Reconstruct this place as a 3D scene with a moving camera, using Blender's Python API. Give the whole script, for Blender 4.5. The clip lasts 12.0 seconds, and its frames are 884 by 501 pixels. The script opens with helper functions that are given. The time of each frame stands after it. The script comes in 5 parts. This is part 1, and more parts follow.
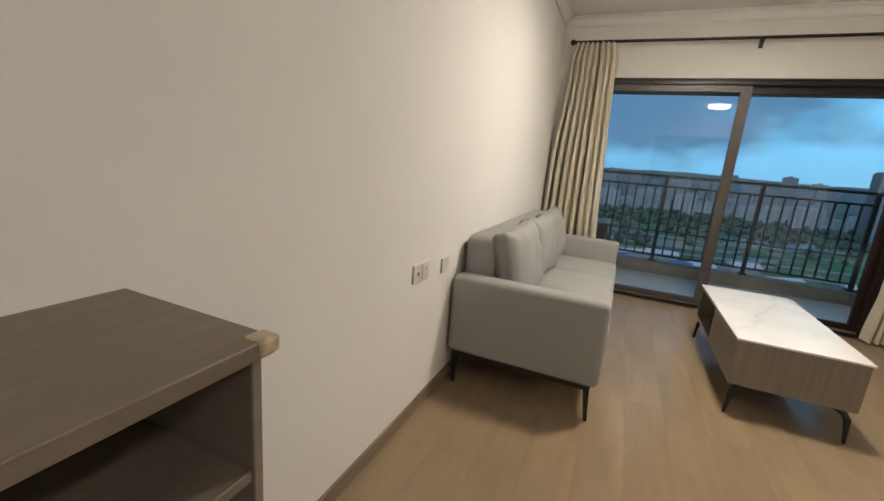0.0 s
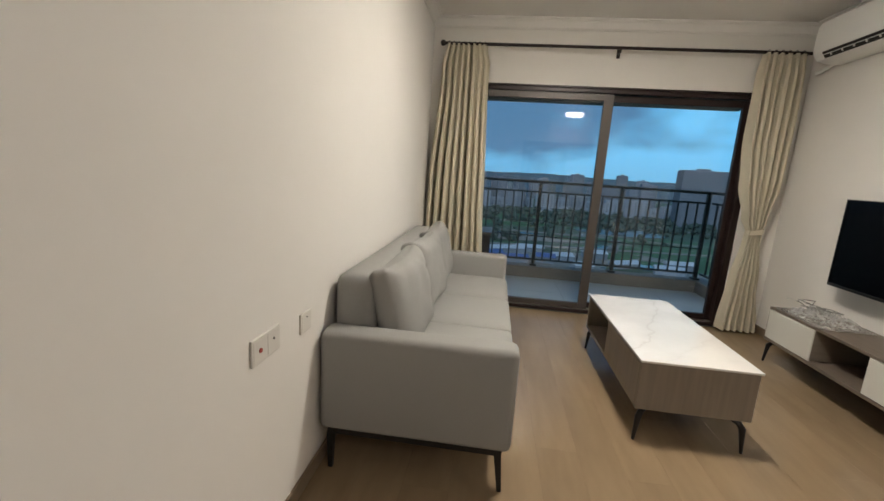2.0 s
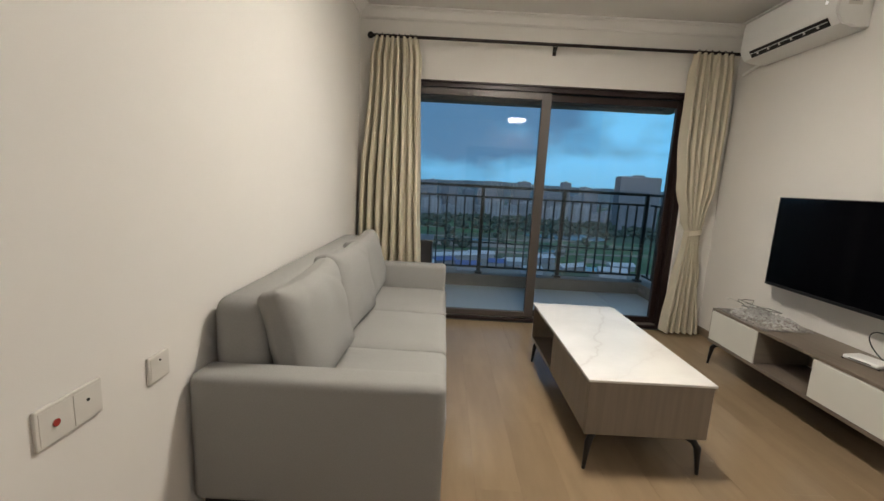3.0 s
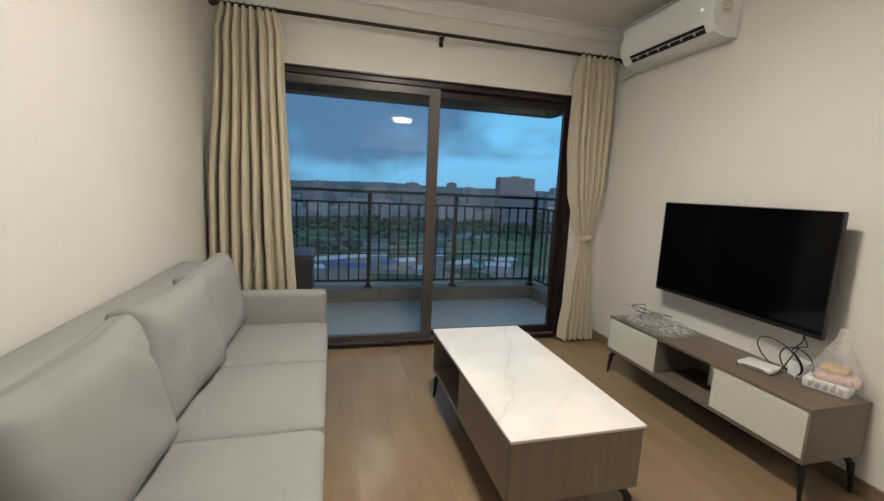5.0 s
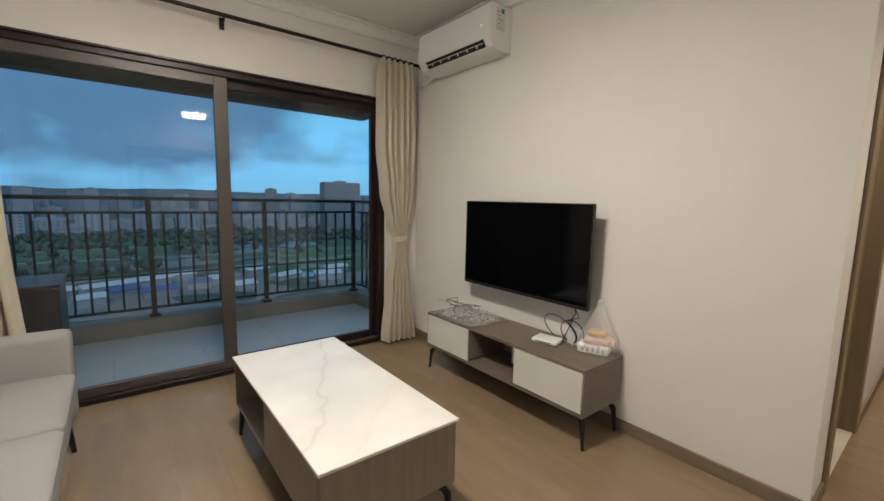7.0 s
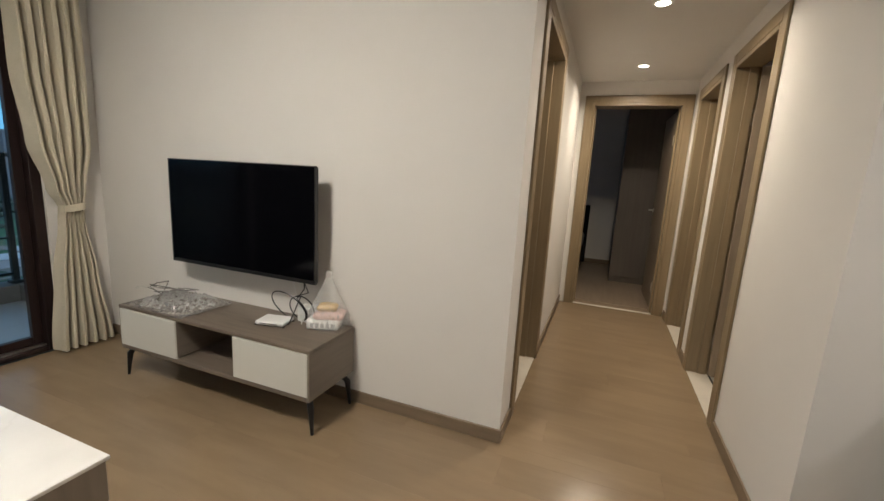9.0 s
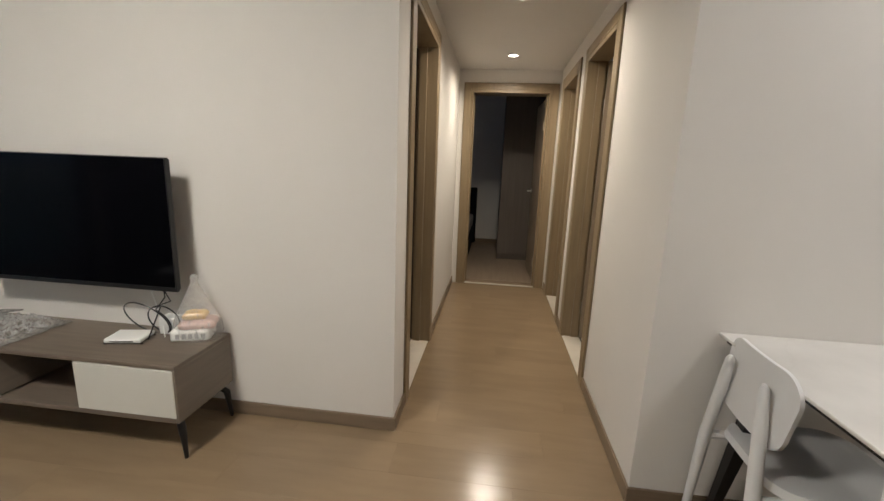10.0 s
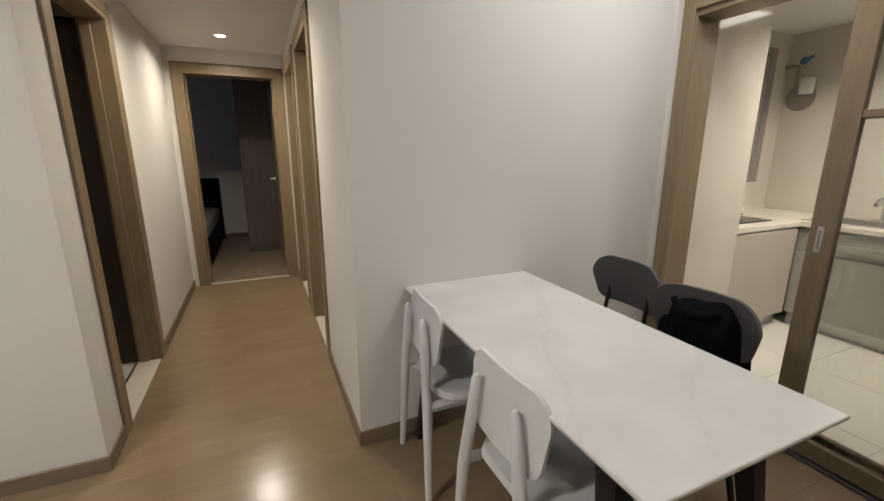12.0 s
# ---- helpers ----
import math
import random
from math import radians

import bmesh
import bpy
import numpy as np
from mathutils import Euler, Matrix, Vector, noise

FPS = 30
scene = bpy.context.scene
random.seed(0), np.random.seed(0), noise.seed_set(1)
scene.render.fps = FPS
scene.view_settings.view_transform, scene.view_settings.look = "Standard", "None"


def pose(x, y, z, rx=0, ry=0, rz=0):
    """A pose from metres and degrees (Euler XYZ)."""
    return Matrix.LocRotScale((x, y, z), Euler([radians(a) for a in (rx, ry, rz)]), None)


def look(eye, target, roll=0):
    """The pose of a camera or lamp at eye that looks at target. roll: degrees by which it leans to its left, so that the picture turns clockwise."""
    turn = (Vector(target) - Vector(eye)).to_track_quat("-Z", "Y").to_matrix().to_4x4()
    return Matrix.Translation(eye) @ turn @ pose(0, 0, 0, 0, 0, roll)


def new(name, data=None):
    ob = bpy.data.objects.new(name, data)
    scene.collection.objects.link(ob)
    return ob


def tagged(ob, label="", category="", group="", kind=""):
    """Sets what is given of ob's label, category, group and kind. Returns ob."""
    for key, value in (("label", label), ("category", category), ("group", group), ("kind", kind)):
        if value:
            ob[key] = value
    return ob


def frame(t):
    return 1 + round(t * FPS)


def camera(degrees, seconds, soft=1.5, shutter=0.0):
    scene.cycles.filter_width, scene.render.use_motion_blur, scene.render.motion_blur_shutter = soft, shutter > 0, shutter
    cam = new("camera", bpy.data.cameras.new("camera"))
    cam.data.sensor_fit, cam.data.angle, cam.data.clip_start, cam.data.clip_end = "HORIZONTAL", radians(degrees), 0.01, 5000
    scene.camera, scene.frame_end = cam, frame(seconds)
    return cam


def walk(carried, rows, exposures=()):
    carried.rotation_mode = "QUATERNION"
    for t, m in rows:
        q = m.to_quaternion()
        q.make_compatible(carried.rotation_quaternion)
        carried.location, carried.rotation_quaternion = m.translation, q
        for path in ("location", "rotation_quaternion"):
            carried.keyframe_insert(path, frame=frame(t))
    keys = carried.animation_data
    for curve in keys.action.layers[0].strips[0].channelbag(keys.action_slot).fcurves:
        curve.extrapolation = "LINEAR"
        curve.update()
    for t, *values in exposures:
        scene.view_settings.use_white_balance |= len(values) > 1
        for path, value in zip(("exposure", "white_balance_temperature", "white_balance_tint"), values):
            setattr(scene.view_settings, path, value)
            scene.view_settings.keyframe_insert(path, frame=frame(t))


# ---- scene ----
cam = camera(93.8, 12.0)
PATH = [
    (0, (0.79, -4.577, 1.252), (0.033, -2.779, 0.811), 4.8),
    (0.5, (0.793, -4.455, 1.278), (0.139, -2.613, 0.855), 5.1),
    (1, (0.797, -4.326, 1.288), (0.296, -2.432, 0.886), 5.1),
    (1.5, (0.737, -4.185, 1.293), (0.379, -2.255, 0.914), 4.5),
    (2, (0.67, -4.073, 1.301), (0.444, -2.122, 0.925), 3.7),
    (2.5, (0.707, -3.921, 1.293), (0.598, -1.956, 0.932), 3.1),
    (2.7, (0.757, -3.851, 1.264), (0.695, -1.88, 0.929), 3.2),
    (4.3, (0.834, -3.417, 1.295), (1.101, -1.459, 0.988), 2.4),
    (4.5, (0.852, -3.371, 1.308), (1.186, -1.425, 0.99), 3.0),
    (5, (0.858, -3.259, 1.308), (1.371, -1.349, 1.014), 2.6),
    (5.5, (0.824, -3.188, 1.318), (1.539, -1.339, 1.051), 1.8),
    (6, (0.845, -3.165, 1.32), (1.759, -1.404, 1.069), 1.2),
    (6.5, (0.905, -3.168, 1.313), (1.984, -1.503, 1.064), 0.9),
    (6.7, (0.955, -3.175, 1.296), (2.09, -1.547, 1.053), 0.9),
    (8.3, (1.263, -3.253, 1.292), (2.941, -2.215, 0.969), 3.6),
    (8.5, (1.313, -3.259, 1.295), (3.041, -2.308, 0.964), 3.4),
    (9, (1.387, -3.262, 1.275), (3.225, -2.557, 0.921), 3.3),
    (9.5, (1.43, -3.305, 1.302), (3.337, -2.841, 0.916), 2.8),
    (10, (1.428, -3.338, 1.302), (3.373, -3.104, 0.897), 2.2),
    (10.5, (1.363, -3.386, 1.317), (3.318, -3.399, 0.894), 1.6),
    (11, (1.281, -3.472, 1.311), (3.213, -3.727, 0.865), 1.1),
    (11.5, (1.25, -3.568, 1.31), (3.128, -4.084, 0.854), 0.5),
    (12, (1.255, -3.615, 1.339), (3.038, -4.395, 0.876), -0.0),
]
walk(cam, [(t, look(eye, target, roll)) for t, eye, target, roll in PATH], [(0, 0.20, 6800, 10), (2.5, 0.05, 6650, 10), (5, 0.03, 6680, 10), (6.7, 0.06, 6680, 10), (8.5, 0.10, 6600, 10), (9.5, 0.08, 6450, 10), (10.5, 0.02, 6350, 10), (12, -0.06, 6350, 10)])

# ---- world and light ----
SUN_ELEV, SUN_ROT = radians(38), radians(200)
world = bpy.data.worlds.new("world")
scene.world = world
world.use_nodes = True
wn = world.node_tree.nodes
sky = wn.new("ShaderNodeTexSky")
sky.sky_type = "NISHITA"
sky.sun_disc = False
sky.sun_elevation = SUN_ELEV
sky.sun_rotation = SUN_ROT
sky.dust_density = 2.0
sky.ozone_density = 3.0
wn["Background"].inputs["Strength"].default_value = 0.07
world.node_tree.links.new(sky.outputs[0], wn["Background"].inputs["Color"])


def lamp(name, kind, loc, watts, color, size=0.2, rot=(0, 0, 0), spot=None):
    d = bpy.data.lights.new(name, kind)
    d.energy = watts
    d.color = color
    if kind == "AREA":
        d.shape = "DISK"
        d.size = size
    elif kind == "SUN":
        d.angle = size
    else:
        d.shadow_soft_size = size
    if spot:
        d.spot_size = radians(spot)
        d.spot_blend = 0.6
    ob = new(name, d)
    ob.location = loc
    ob.rotation_euler = [radians(a) for a in rot]
    return ob


sun_dir = Vector((math.sin(SUN_ROT) * math.cos(SUN_ELEV), math.cos(SUN_ROT) * math.cos(SUN_ELEV), math.sin(SUN_ELEV)))
sun = lamp("sun", "SUN", (0, 0, 30), 1.3, (0.26, 0.60, 1.0), size=radians(25))
sun.rotation_euler = sun_dir.to_track_quat("Z", "Y").to_euler()

WARM = (1.0, 0.945, 0.85)
SOFT = (1.0, 0.965, 0.94)
SPOTC = (1.0, 0.88, 0.72)
LIVING_LAMP = (1.42, -1.84, 2.68)
DINING_LAMP = (2.19, -5.1, 2.68)
lamp("living_light", "AREA", (LIVING_LAMP[0], LIVING_LAMP[1], 2.592), 21.0, WARM, size=0.36).data.spread = radians(162)
lamp("dining_light", "AREA", (DINING_LAMP[0], DINING_LAMP[1], 2.592), 9.0, SOFT, size=0.34).data.spread = radians(172)
SPOTS = [(4.12, -3.43, 2.28), (5.42, -3.43, 2.28)]
for s in SPOTS:
    lamp("corridor_light", "AREA", (s[0], s[1], 2.262), 14.5, SPOTC, size=0.12).data.spread = radians(155)
lamp("kitchen_light", "AREA", (2.35, -7.0, 2.27), 27, (1.0, 0.93, 0.80), size=0.2).data.spread = radians(150)
# added blue fill for the bedroom; no window or lamp stands here
bedroom_fill = lamp("bedroom_window_light", "AREA", (7.6, -1.2, 1.6), 0.85, (0.35, 0.6, 1.0), size=1.2, rot=(-90, 0, 0))

# ---- materials ----


def material(name, color, rough=0.5, metal=0.0, vary=0.0, scale=(3, 3, 3), bump=0.0, bump_scale=200.0, dark=None,
             wear=0.0, object_random=0.0, coords="Object", spec=0.5, detail=4.0, transmission=0.0, alpha=1.0, coat=0.0, ramp=(0.36, 0.64)):
    m = bpy.data.materials.new(name)
    m.use_nodes = True
    nt = m.node_tree
    n, l = nt.nodes, nt.links
    b = n["Principled BSDF"]
    b.inputs["Roughness"].default_value = rough
    b.inputs["Metallic"].default_value = metal
    b.inputs["Specular IOR Level"].default_value = spec
    b.inputs["Transmission Weight"].default_value = transmission
    b.inputs["Alpha"].default_value = alpha
    b.inputs["Coat Weight"].default_value = coat
    b.inputs["Base Color"].default_value = (*color, 1)
    tc = n.new("ShaderNodeTexCoord")
    mp = n.new("ShaderNodeMapping")
    mp.inputs["Scale"].default_value = scale
    l.new(tc.outputs[coords], mp.inputs["Vector"])
    if vary > 0 or dark:
        tex = n.new("ShaderNodeTexNoise")
        tex.inputs["Scale"].default_value = 1.0
        tex.inputs["Detail"].default_value = detail
        tex.inputs["Roughness"].default_value = 0.6
        l.new(mp.outputs[0], tex.inputs["Vector"])
        big = n.new("ShaderNodeTexNoise")
        big.inputs["Scale"].default_value = 1.3
        big.inputs["Detail"].default_value = 2.0
        l.new(tc.outputs[coords], big.inputs["Vector"])
        add = n.new("ShaderNodeMath")
        add.operation = "MULTIPLY_ADD"
        add.inputs[1].default_value = 0.65
        l.new(tex.outputs["Fac"], add.inputs[0])
        sc = n.new("ShaderNodeMath")
        sc.operation = "MULTIPLY"
        sc.inputs[1].default_value = 0.35
        l.new(big.outputs["Fac"], sc.inputs[0])
        l.new(sc.outputs[0], add.inputs[2])
        cramp = n.new("ShaderNodeValToRGB")
        lo = dark or tuple(c * (1 - vary) for c in color)
        hi = color if dark else tuple(min(1, c * (1 + vary * 0.6)) for c in color)
        cramp.color_ramp.elements[0].position = ramp[0]
        cramp.color_ramp.elements[1].position = ramp[1]
        cramp.color_ramp.elements[0].color = (*lo, 1)
        cramp.color_ramp.elements[1].color = (*hi, 1)
        l.new(add.outputs[0], cramp.inputs["Fac"])
        out = cramp.outputs["Color"]
        if object_random:
            info = n.new("ShaderNodeObjectInfo")
            hsv = n.new("ShaderNodeHueSaturation")
            mr = n.new("ShaderNodeMapRange")
            mr.inputs["To Min"].default_value = 1 - object_random
            mr.inputs["To Max"].default_value = 1 + object_random
            l.new(info.outputs["Random"], mr.inputs["Value"])
            l.new(mr.outputs[0], hsv.inputs["Value"])
            l.new(out, hsv.inputs["Color"])
            off = n.new("ShaderNodeVectorMath")
            off.operation = "MULTIPLY_ADD"
            off.inputs[1].default_value = (1, 1, 1)
            l.new(tc.outputs[coords], off.inputs[0])
            sh = n.new("ShaderNodeMath")
            sh.operation = "MULTIPLY"
            sh.inputs[1].default_value = 37.0
            l.new(info.outputs["Random"], sh.inputs[0])
            l.new(sh.outputs[0], off.inputs[2])
            l.new(off.outputs[0], mp.inputs["Vector"])
            out = hsv.outputs[0]
        l.new(out, b.inputs["Base Color"])
        if wear:
            rr = n.new("ShaderNodeMapRange")
            rr.inputs["To Min"].default_value = max(0.02, rough - wear)
            rr.inputs["To Max"].default_value = rough + wear
            l.new(big.outputs["Fac"], rr.inputs["Value"])
            l.new(rr.outputs[0], b.inputs["Roughness"])
    if bump:
        bt = n.new("ShaderNodeTexNoise")
        bt.inputs["Scale"].default_value = bump_scale
        bt.inputs["Detail"].default_value = 3.0
        l.new(tc.outputs[coords], bt.inputs["Vector"])
        bm_ = n.new("ShaderNodeBump")
        bm_.inputs["Strength"].default_value = bump
        bm_.inputs["Distance"].default_value = 0.002
        l.new(bt.outputs["Fac"], bm_.inputs["Height"])
        l.new(bm_.outputs[0], b.inputs["Normal"])
    return m


def glowing(name, color, strength):
    m = bpy.data.materials.new(name)
    m.use_nodes = True
    b = m.node_tree.nodes["Principled BSDF"]
    b.inputs["Base Color"].default_value = (0.8, 0.8, 0.8, 1)
    b.inputs["Emission Color"].default_value = (*color, 1)
    b.inputs["Emission Strength"].default_value = strength
    return m


def glass_material(name, tint=(1, 1, 1), rough=0.0, gloss=0.08):
    m = bpy.data.materials.new(name)
    m.use_nodes = True
    n, l = m.node_tree.nodes, m.node_tree.links
    for x in list(n):
        if x.type != "OUTPUT_MATERIAL":
            n.remove(x)
    t = n.new("ShaderNodeBsdfTransparent")
    t.inputs[0].default_value = (*tint, 1)
    g = n.new("ShaderNodeBsdfGlossy")
    g.inputs["Roughness"].default_value = rough
    f = n.new("ShaderNodeFresnel")
    f.inputs["IOR"].default_value = 1.5
    mix = n.new("ShaderNodeMixShader")
    l.new(f.outputs[0], mix.inputs[0])
    l.new(t.outputs[0], mix.inputs[1])
    l.new(g.outputs[0], mix.inputs[2])
    l.new(mix.outputs[0], n["Material Output"].inputs[0])
    return m


def marble(name, veins, base=(0.68, 0.665, 0.64), vein=(0.40, 0.36, 0.33), rough=0.2):
    """Pale stone with wandering veins. veins: (axis 0 across or 1 along x, slope, offset, width, strength)."""
    m = bpy.data.materials.new(name)
    m.use_nodes = True
    n, l = m.node_tree.nodes, m.node_tree.links
    b = n["Principled BSDF"]
    b.inputs["Roughness"].default_value = rough
    tc = n.new("ShaderNodeTexCoord")
    sep = n.new("ShaderNodeSeparateXYZ")
    l.new(tc.outputs["Object"], sep.inputs[0])

    def math_(op, a, c, d=None):
        q = n.new("ShaderNodeMath")
        q.operation = op
        for k, v in enumerate((a, c, d)):
            if v is None:
                continue
            if isinstance(v, (int, float)):
                q.inputs[k].default_value = v
            else:
                l.new(v, q.inputs[k])
        return q.outputs[0]
    wob = []
    for sc, det in ((2.4, 6), (11.0, 3)):
        t = n.new("ShaderNodeTexNoise")
        t.inputs["Scale"].default_value = sc
        t.inputs["Detail"].default_value = det
        l.new(tc.outputs["Object"], t.inputs["Vector"])
        wob.append(math_("SUBTRACT", t.outputs["Fac"], 0.5))
    cl = n.new("ShaderNodeTexNoise")
    cl.inputs["Scale"].default_value = 3.0
    cl.inputs["Detail"].default_value = 6
    l.new(tc.outputs["Object"], cl.inputs["Vector"])
    cr = n.new("ShaderNodeValToRGB")
    cr.color_ramp.elements[0].color = (*[c * 0.93 for c in base], 1)
    cr.color_ramp.elements[1].color = (*[min(1, c * 1.04) for c in base], 1)
    cr.color_ramp.elements[0].position, cr.color_ramp.elements[1].position = 0.35, 0.6
    l.new(cl.outputs["Fac"], cr.inputs["Fac"])
    col = cr.outputs["Color"]
    for axis, slope, off, width, strength in veins:
        u, v = (sep.outputs["X"], sep.outputs["Y"]) if axis == 0 else (sep.outputs["Y"], sep.outputs["X"])
        line = math_("MULTIPLY_ADD", v, slope, off)
        d = math_("SUBTRACT", u, line)
        d = math_("MULTIPLY_ADD", wob[0], 0.42, d)
        d = math_("MULTIPLY_ADD", wob[1], 0.05, d)
        d = math_("ABSOLUTE", d, 0.0)
        wide = math_("MULTIPLY_ADD", wob[1], width * 1.5, width)
        core = math_("DIVIDE", d, wide)
        core = math_("SUBTRACT", 1.0, core)
        halo = math_("SUBTRACT", 1.0, math_("DIVIDE", d, width * 5))
        mask = math_("ADD", math_("MAXIMUM", core, 0.0), math_("MULTIPLY", math_("MAXIMUM", halo, 0.0), 0.45))
        mask = math_("MINIMUM", math_("MULTIPLY", mask, strength), 1.0)
        mx = n.new("ShaderNodeMix")
        mx.data_type = "RGBA"
        l.new(mask, mx.inputs["Factor"])
        l.new(col, mx.inputs["A"])
        mx.inputs["B"].default_value = (*vein, 1)
        col = mx.outputs["Result"]
    l.new(col, b.inputs["Base Color"])
    return m


PAINT = material("wall_paint", (0.70, 0.675, 0.64), 0.85, vary=0.025, scale=(1.5, 1.5, 1.5), bump=0.12, bump_scale=260, spec=0.25)
CEIL = material("ceiling_paint", (0.72, 0.70, 0.67), 0.9, vary=0.03, scale=(1, 1, 1), bump=0.05, spec=0.2)
PLANK = material("laminate_floor", (0.248, 0.177, 0.108), 0.21, vary=0.22, scale=(13, 2.2, 13), bump=0.06, bump_scale=90, ramp=(0.15, 0.85), object_random=0.025)
GAP = material("floor_gap", (0.235, 0.17, 0.11), 0.8, vary=0.2)
SKIRT = material("skirting_laminate", (0.20, 0.145, 0.095), 0.5, vary=0.15, scale=(3, 3, 30))
CASING = material("door_casing_laminate", (0.245, 0.182, 0.108), 0.42, vary=0.14, scale=(40, 40, 2.5), bump=0.05)
LEAF = material("door_leaf_laminate", (0.235, 0.18, 0.125), 0.45, vary=0.14, scale=(40, 40, 2.5), bump=0.05)
BOX_BROWN = material("dark_brown_sheet_metal", (0.075, 0.058, 0.052), 0.35, vary=0.2)
# near-black brown: the shade of the unlit doorway is in the colour
SHADE_BROWN = material("shade_black_brown", (0.020, 0.013, 0.010), 0.35, vary=0.2, scale=(30, 30, 2))
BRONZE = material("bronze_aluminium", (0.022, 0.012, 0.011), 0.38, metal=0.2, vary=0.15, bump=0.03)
# paler copy of the bronze, with lamplight mixed into its colour
BRONZE_LIT = material("lit_bronze_aluminium", (0.085, 0.074, 0.068), 0.4, metal=0.3, vary=0.1, bump=0.03)
GLASS = glass_material("balcony_glass", (0.96, 0.985, 0.99))
CLEAR = glass_material("clear_glass", (0.985, 0.985, 0.98))
FABRIC = material("grey_sofa_fabric", (0.285, 0.279, 0.270), 0.95, vary=0.07, scale=(240, 240, 240), bump=0.5, bump_scale=650, spec=0.15)
BLACK_METAL = material("black_powder_coat", (0.018, 0.016, 0.015), 0.45, metal=0.4, vary=0.2)
ROD = material("dark_curtain_rod", (0.022, 0.016, 0.013), 0.4, metal=0.5, vary=0.2)
CURTAIN = material("cream_curtain_cloth", (0.56, 0.51, 0.395), 0.85, vary=0.07, scale=(300, 300, 60), bump=0.35, bump_scale=500, spec=0.2)
WOOD = material("grey_walnut_laminate", (0.19, 0.157, 0.125), 0.5, vary=0.13, scale=(3, 3, 45), bump=0.08, bump_scale=120)
WOOD_V = material("grey_oak_laminate", (0.225, 0.187, 0.15), 0.5, vary=0.13, scale=(38, 38, 2.0), bump=0.08, bump_scale=120)
WOOD_TOP = material("brown_walnut_laminate", (0.165, 0.13, 0.10), 0.42, vary=0.18, scale=(45, 2.5, 45), bump=0.08)
CREAM = material("cream_lacquer_front", (0.62, 0.61, 0.56), 0.35, vary=0.03)
WHITE_PLASTIC = material("white_plastic", (0.76, 0.76, 0.74), 0.35, vary=0.02)
SOCKET = material("ivory_socket_plastic", (0.60, 0.575, 0.53), 0.4, vary=0.03)
WHITE_CHAIR = material("white_chair_plastic", (0.70, 0.70, 0.70), 0.42, vary=0.03, bump=0.05)
GREY_CHAIR = material("charcoal_chair_plastic", (0.085, 0.08, 0.085), 0.55, vary=0.1, bump=0.1)
BLACK_CLOTH = material("black_cloth", (0.006, 0.006, 0.008), 0.95, vary=0.3, bump=0.4, bump_scale=400, spec=0.1)
SCREEN = material("screen_glass", (0.002, 0.002, 0.003), 0.10, vary=0.1, spec=0.22)
BEZEL = material("glossy_black_plastic", (0.012, 0.012, 0.013), 0.3, vary=0.1)
MARBLE = marble("white_marble_slab", [(0, 0.5, -0.05, 0.011, 0.24), (0, 1.1, 0.44, 0.008, 0.09)])
MARBLE_LONG = marble("white_marble_tabletop", [(1, -0.65, 0.02, 0.016, 0.085), (1, -1.2, -0.62, 0.012, 0.07), (1, -0.9, 0.62, 0.010, 0.06)])
TILE_STONE = material("pale_threshold_stone", (0.60, 0.55, 0.47), 0.3, vary=0.08, scale=(8, 8, 8))
HINGE = material("brushed_hinge_steel", (0.36, 0.32, 0.26), 0.5, metal=0.5, vary=0.1)
STEEL = material("satin_steel", (0.55, 0.54, 0.52), 0.3, metal=0.9, vary=0.05)
BALC_TILE = material("balcony_floor_tile", (0.45, 0.50, 0.53), 0.35, vary=0.06, scale=(6, 6, 6), object_random=0.03)
CONCRETE = material("balcony_concrete", (0.20, 0.197, 0.19), 0.85, vary=0.12, scale=(6, 6, 6), bump=0.3, bump_scale=80)
RAIL = material("dark_teal_railing", (0.035, 0.042, 0.042), 0.45, metal=0.2, vary=0.15)
K_TILE = material("kitchen_wall_tile", (0.64, 0.59, 0.52), 0.07, vary=0.06, scale=(2.5, 2.5, 2.5), object_random=0.02)
K_FLOOR = material("kitchen_floor_tile", (0.60, 0.57, 0.50), 0.3, vary=0.05, scale=(3, 3, 3), object_random=0.02)
K_FRAME = material("grey_taupe_window_frame", (0.27, 0.245, 0.215), 0.45, vary=0.08)
SLIDE = material("kitchen_door_frame_laminate", (0.20, 0.145, 0.088), 0.42, vary=0.14, scale=(40, 40, 2.5), bump=0.05)
K_CAB = material("taupe_cabinet_front", (0.46, 0.41, 0.35), 0.35, vary=0.04)
K_CAB2 = material("grey_green_cabinet_front", (0.38, 0.37, 0.32), 0.35, vary=0.04)
K_TOP = material("cream_quartz_worktop", (0.70, 0.66, 0.57), 0.25, vary=0.05, scale=(30, 30, 30))
GROUT = material("grout", (0.34, 0.32, 0.29), 0.9, vary=0.1)
LAMP_GLOW = glowing("lamp_diffuser", (1.0, 0.945, 0.85), 74.0)
LAMP_GLOW_DINING = glowing("dining_lamp_diffuser", (1.0, 0.965, 0.94), 18.0)
LED_GLOW = glowing("indicator_glow", (1.0, 0.95, 0.9), 2.0)
SPOT_GLOW = glowing("spot_diffuser", (1.0, 0.9, 0.78), 30.0)
PANEL_GLOW = glowing("panel_diffuser", (1.0, 0.93, 0.82), 6.0)

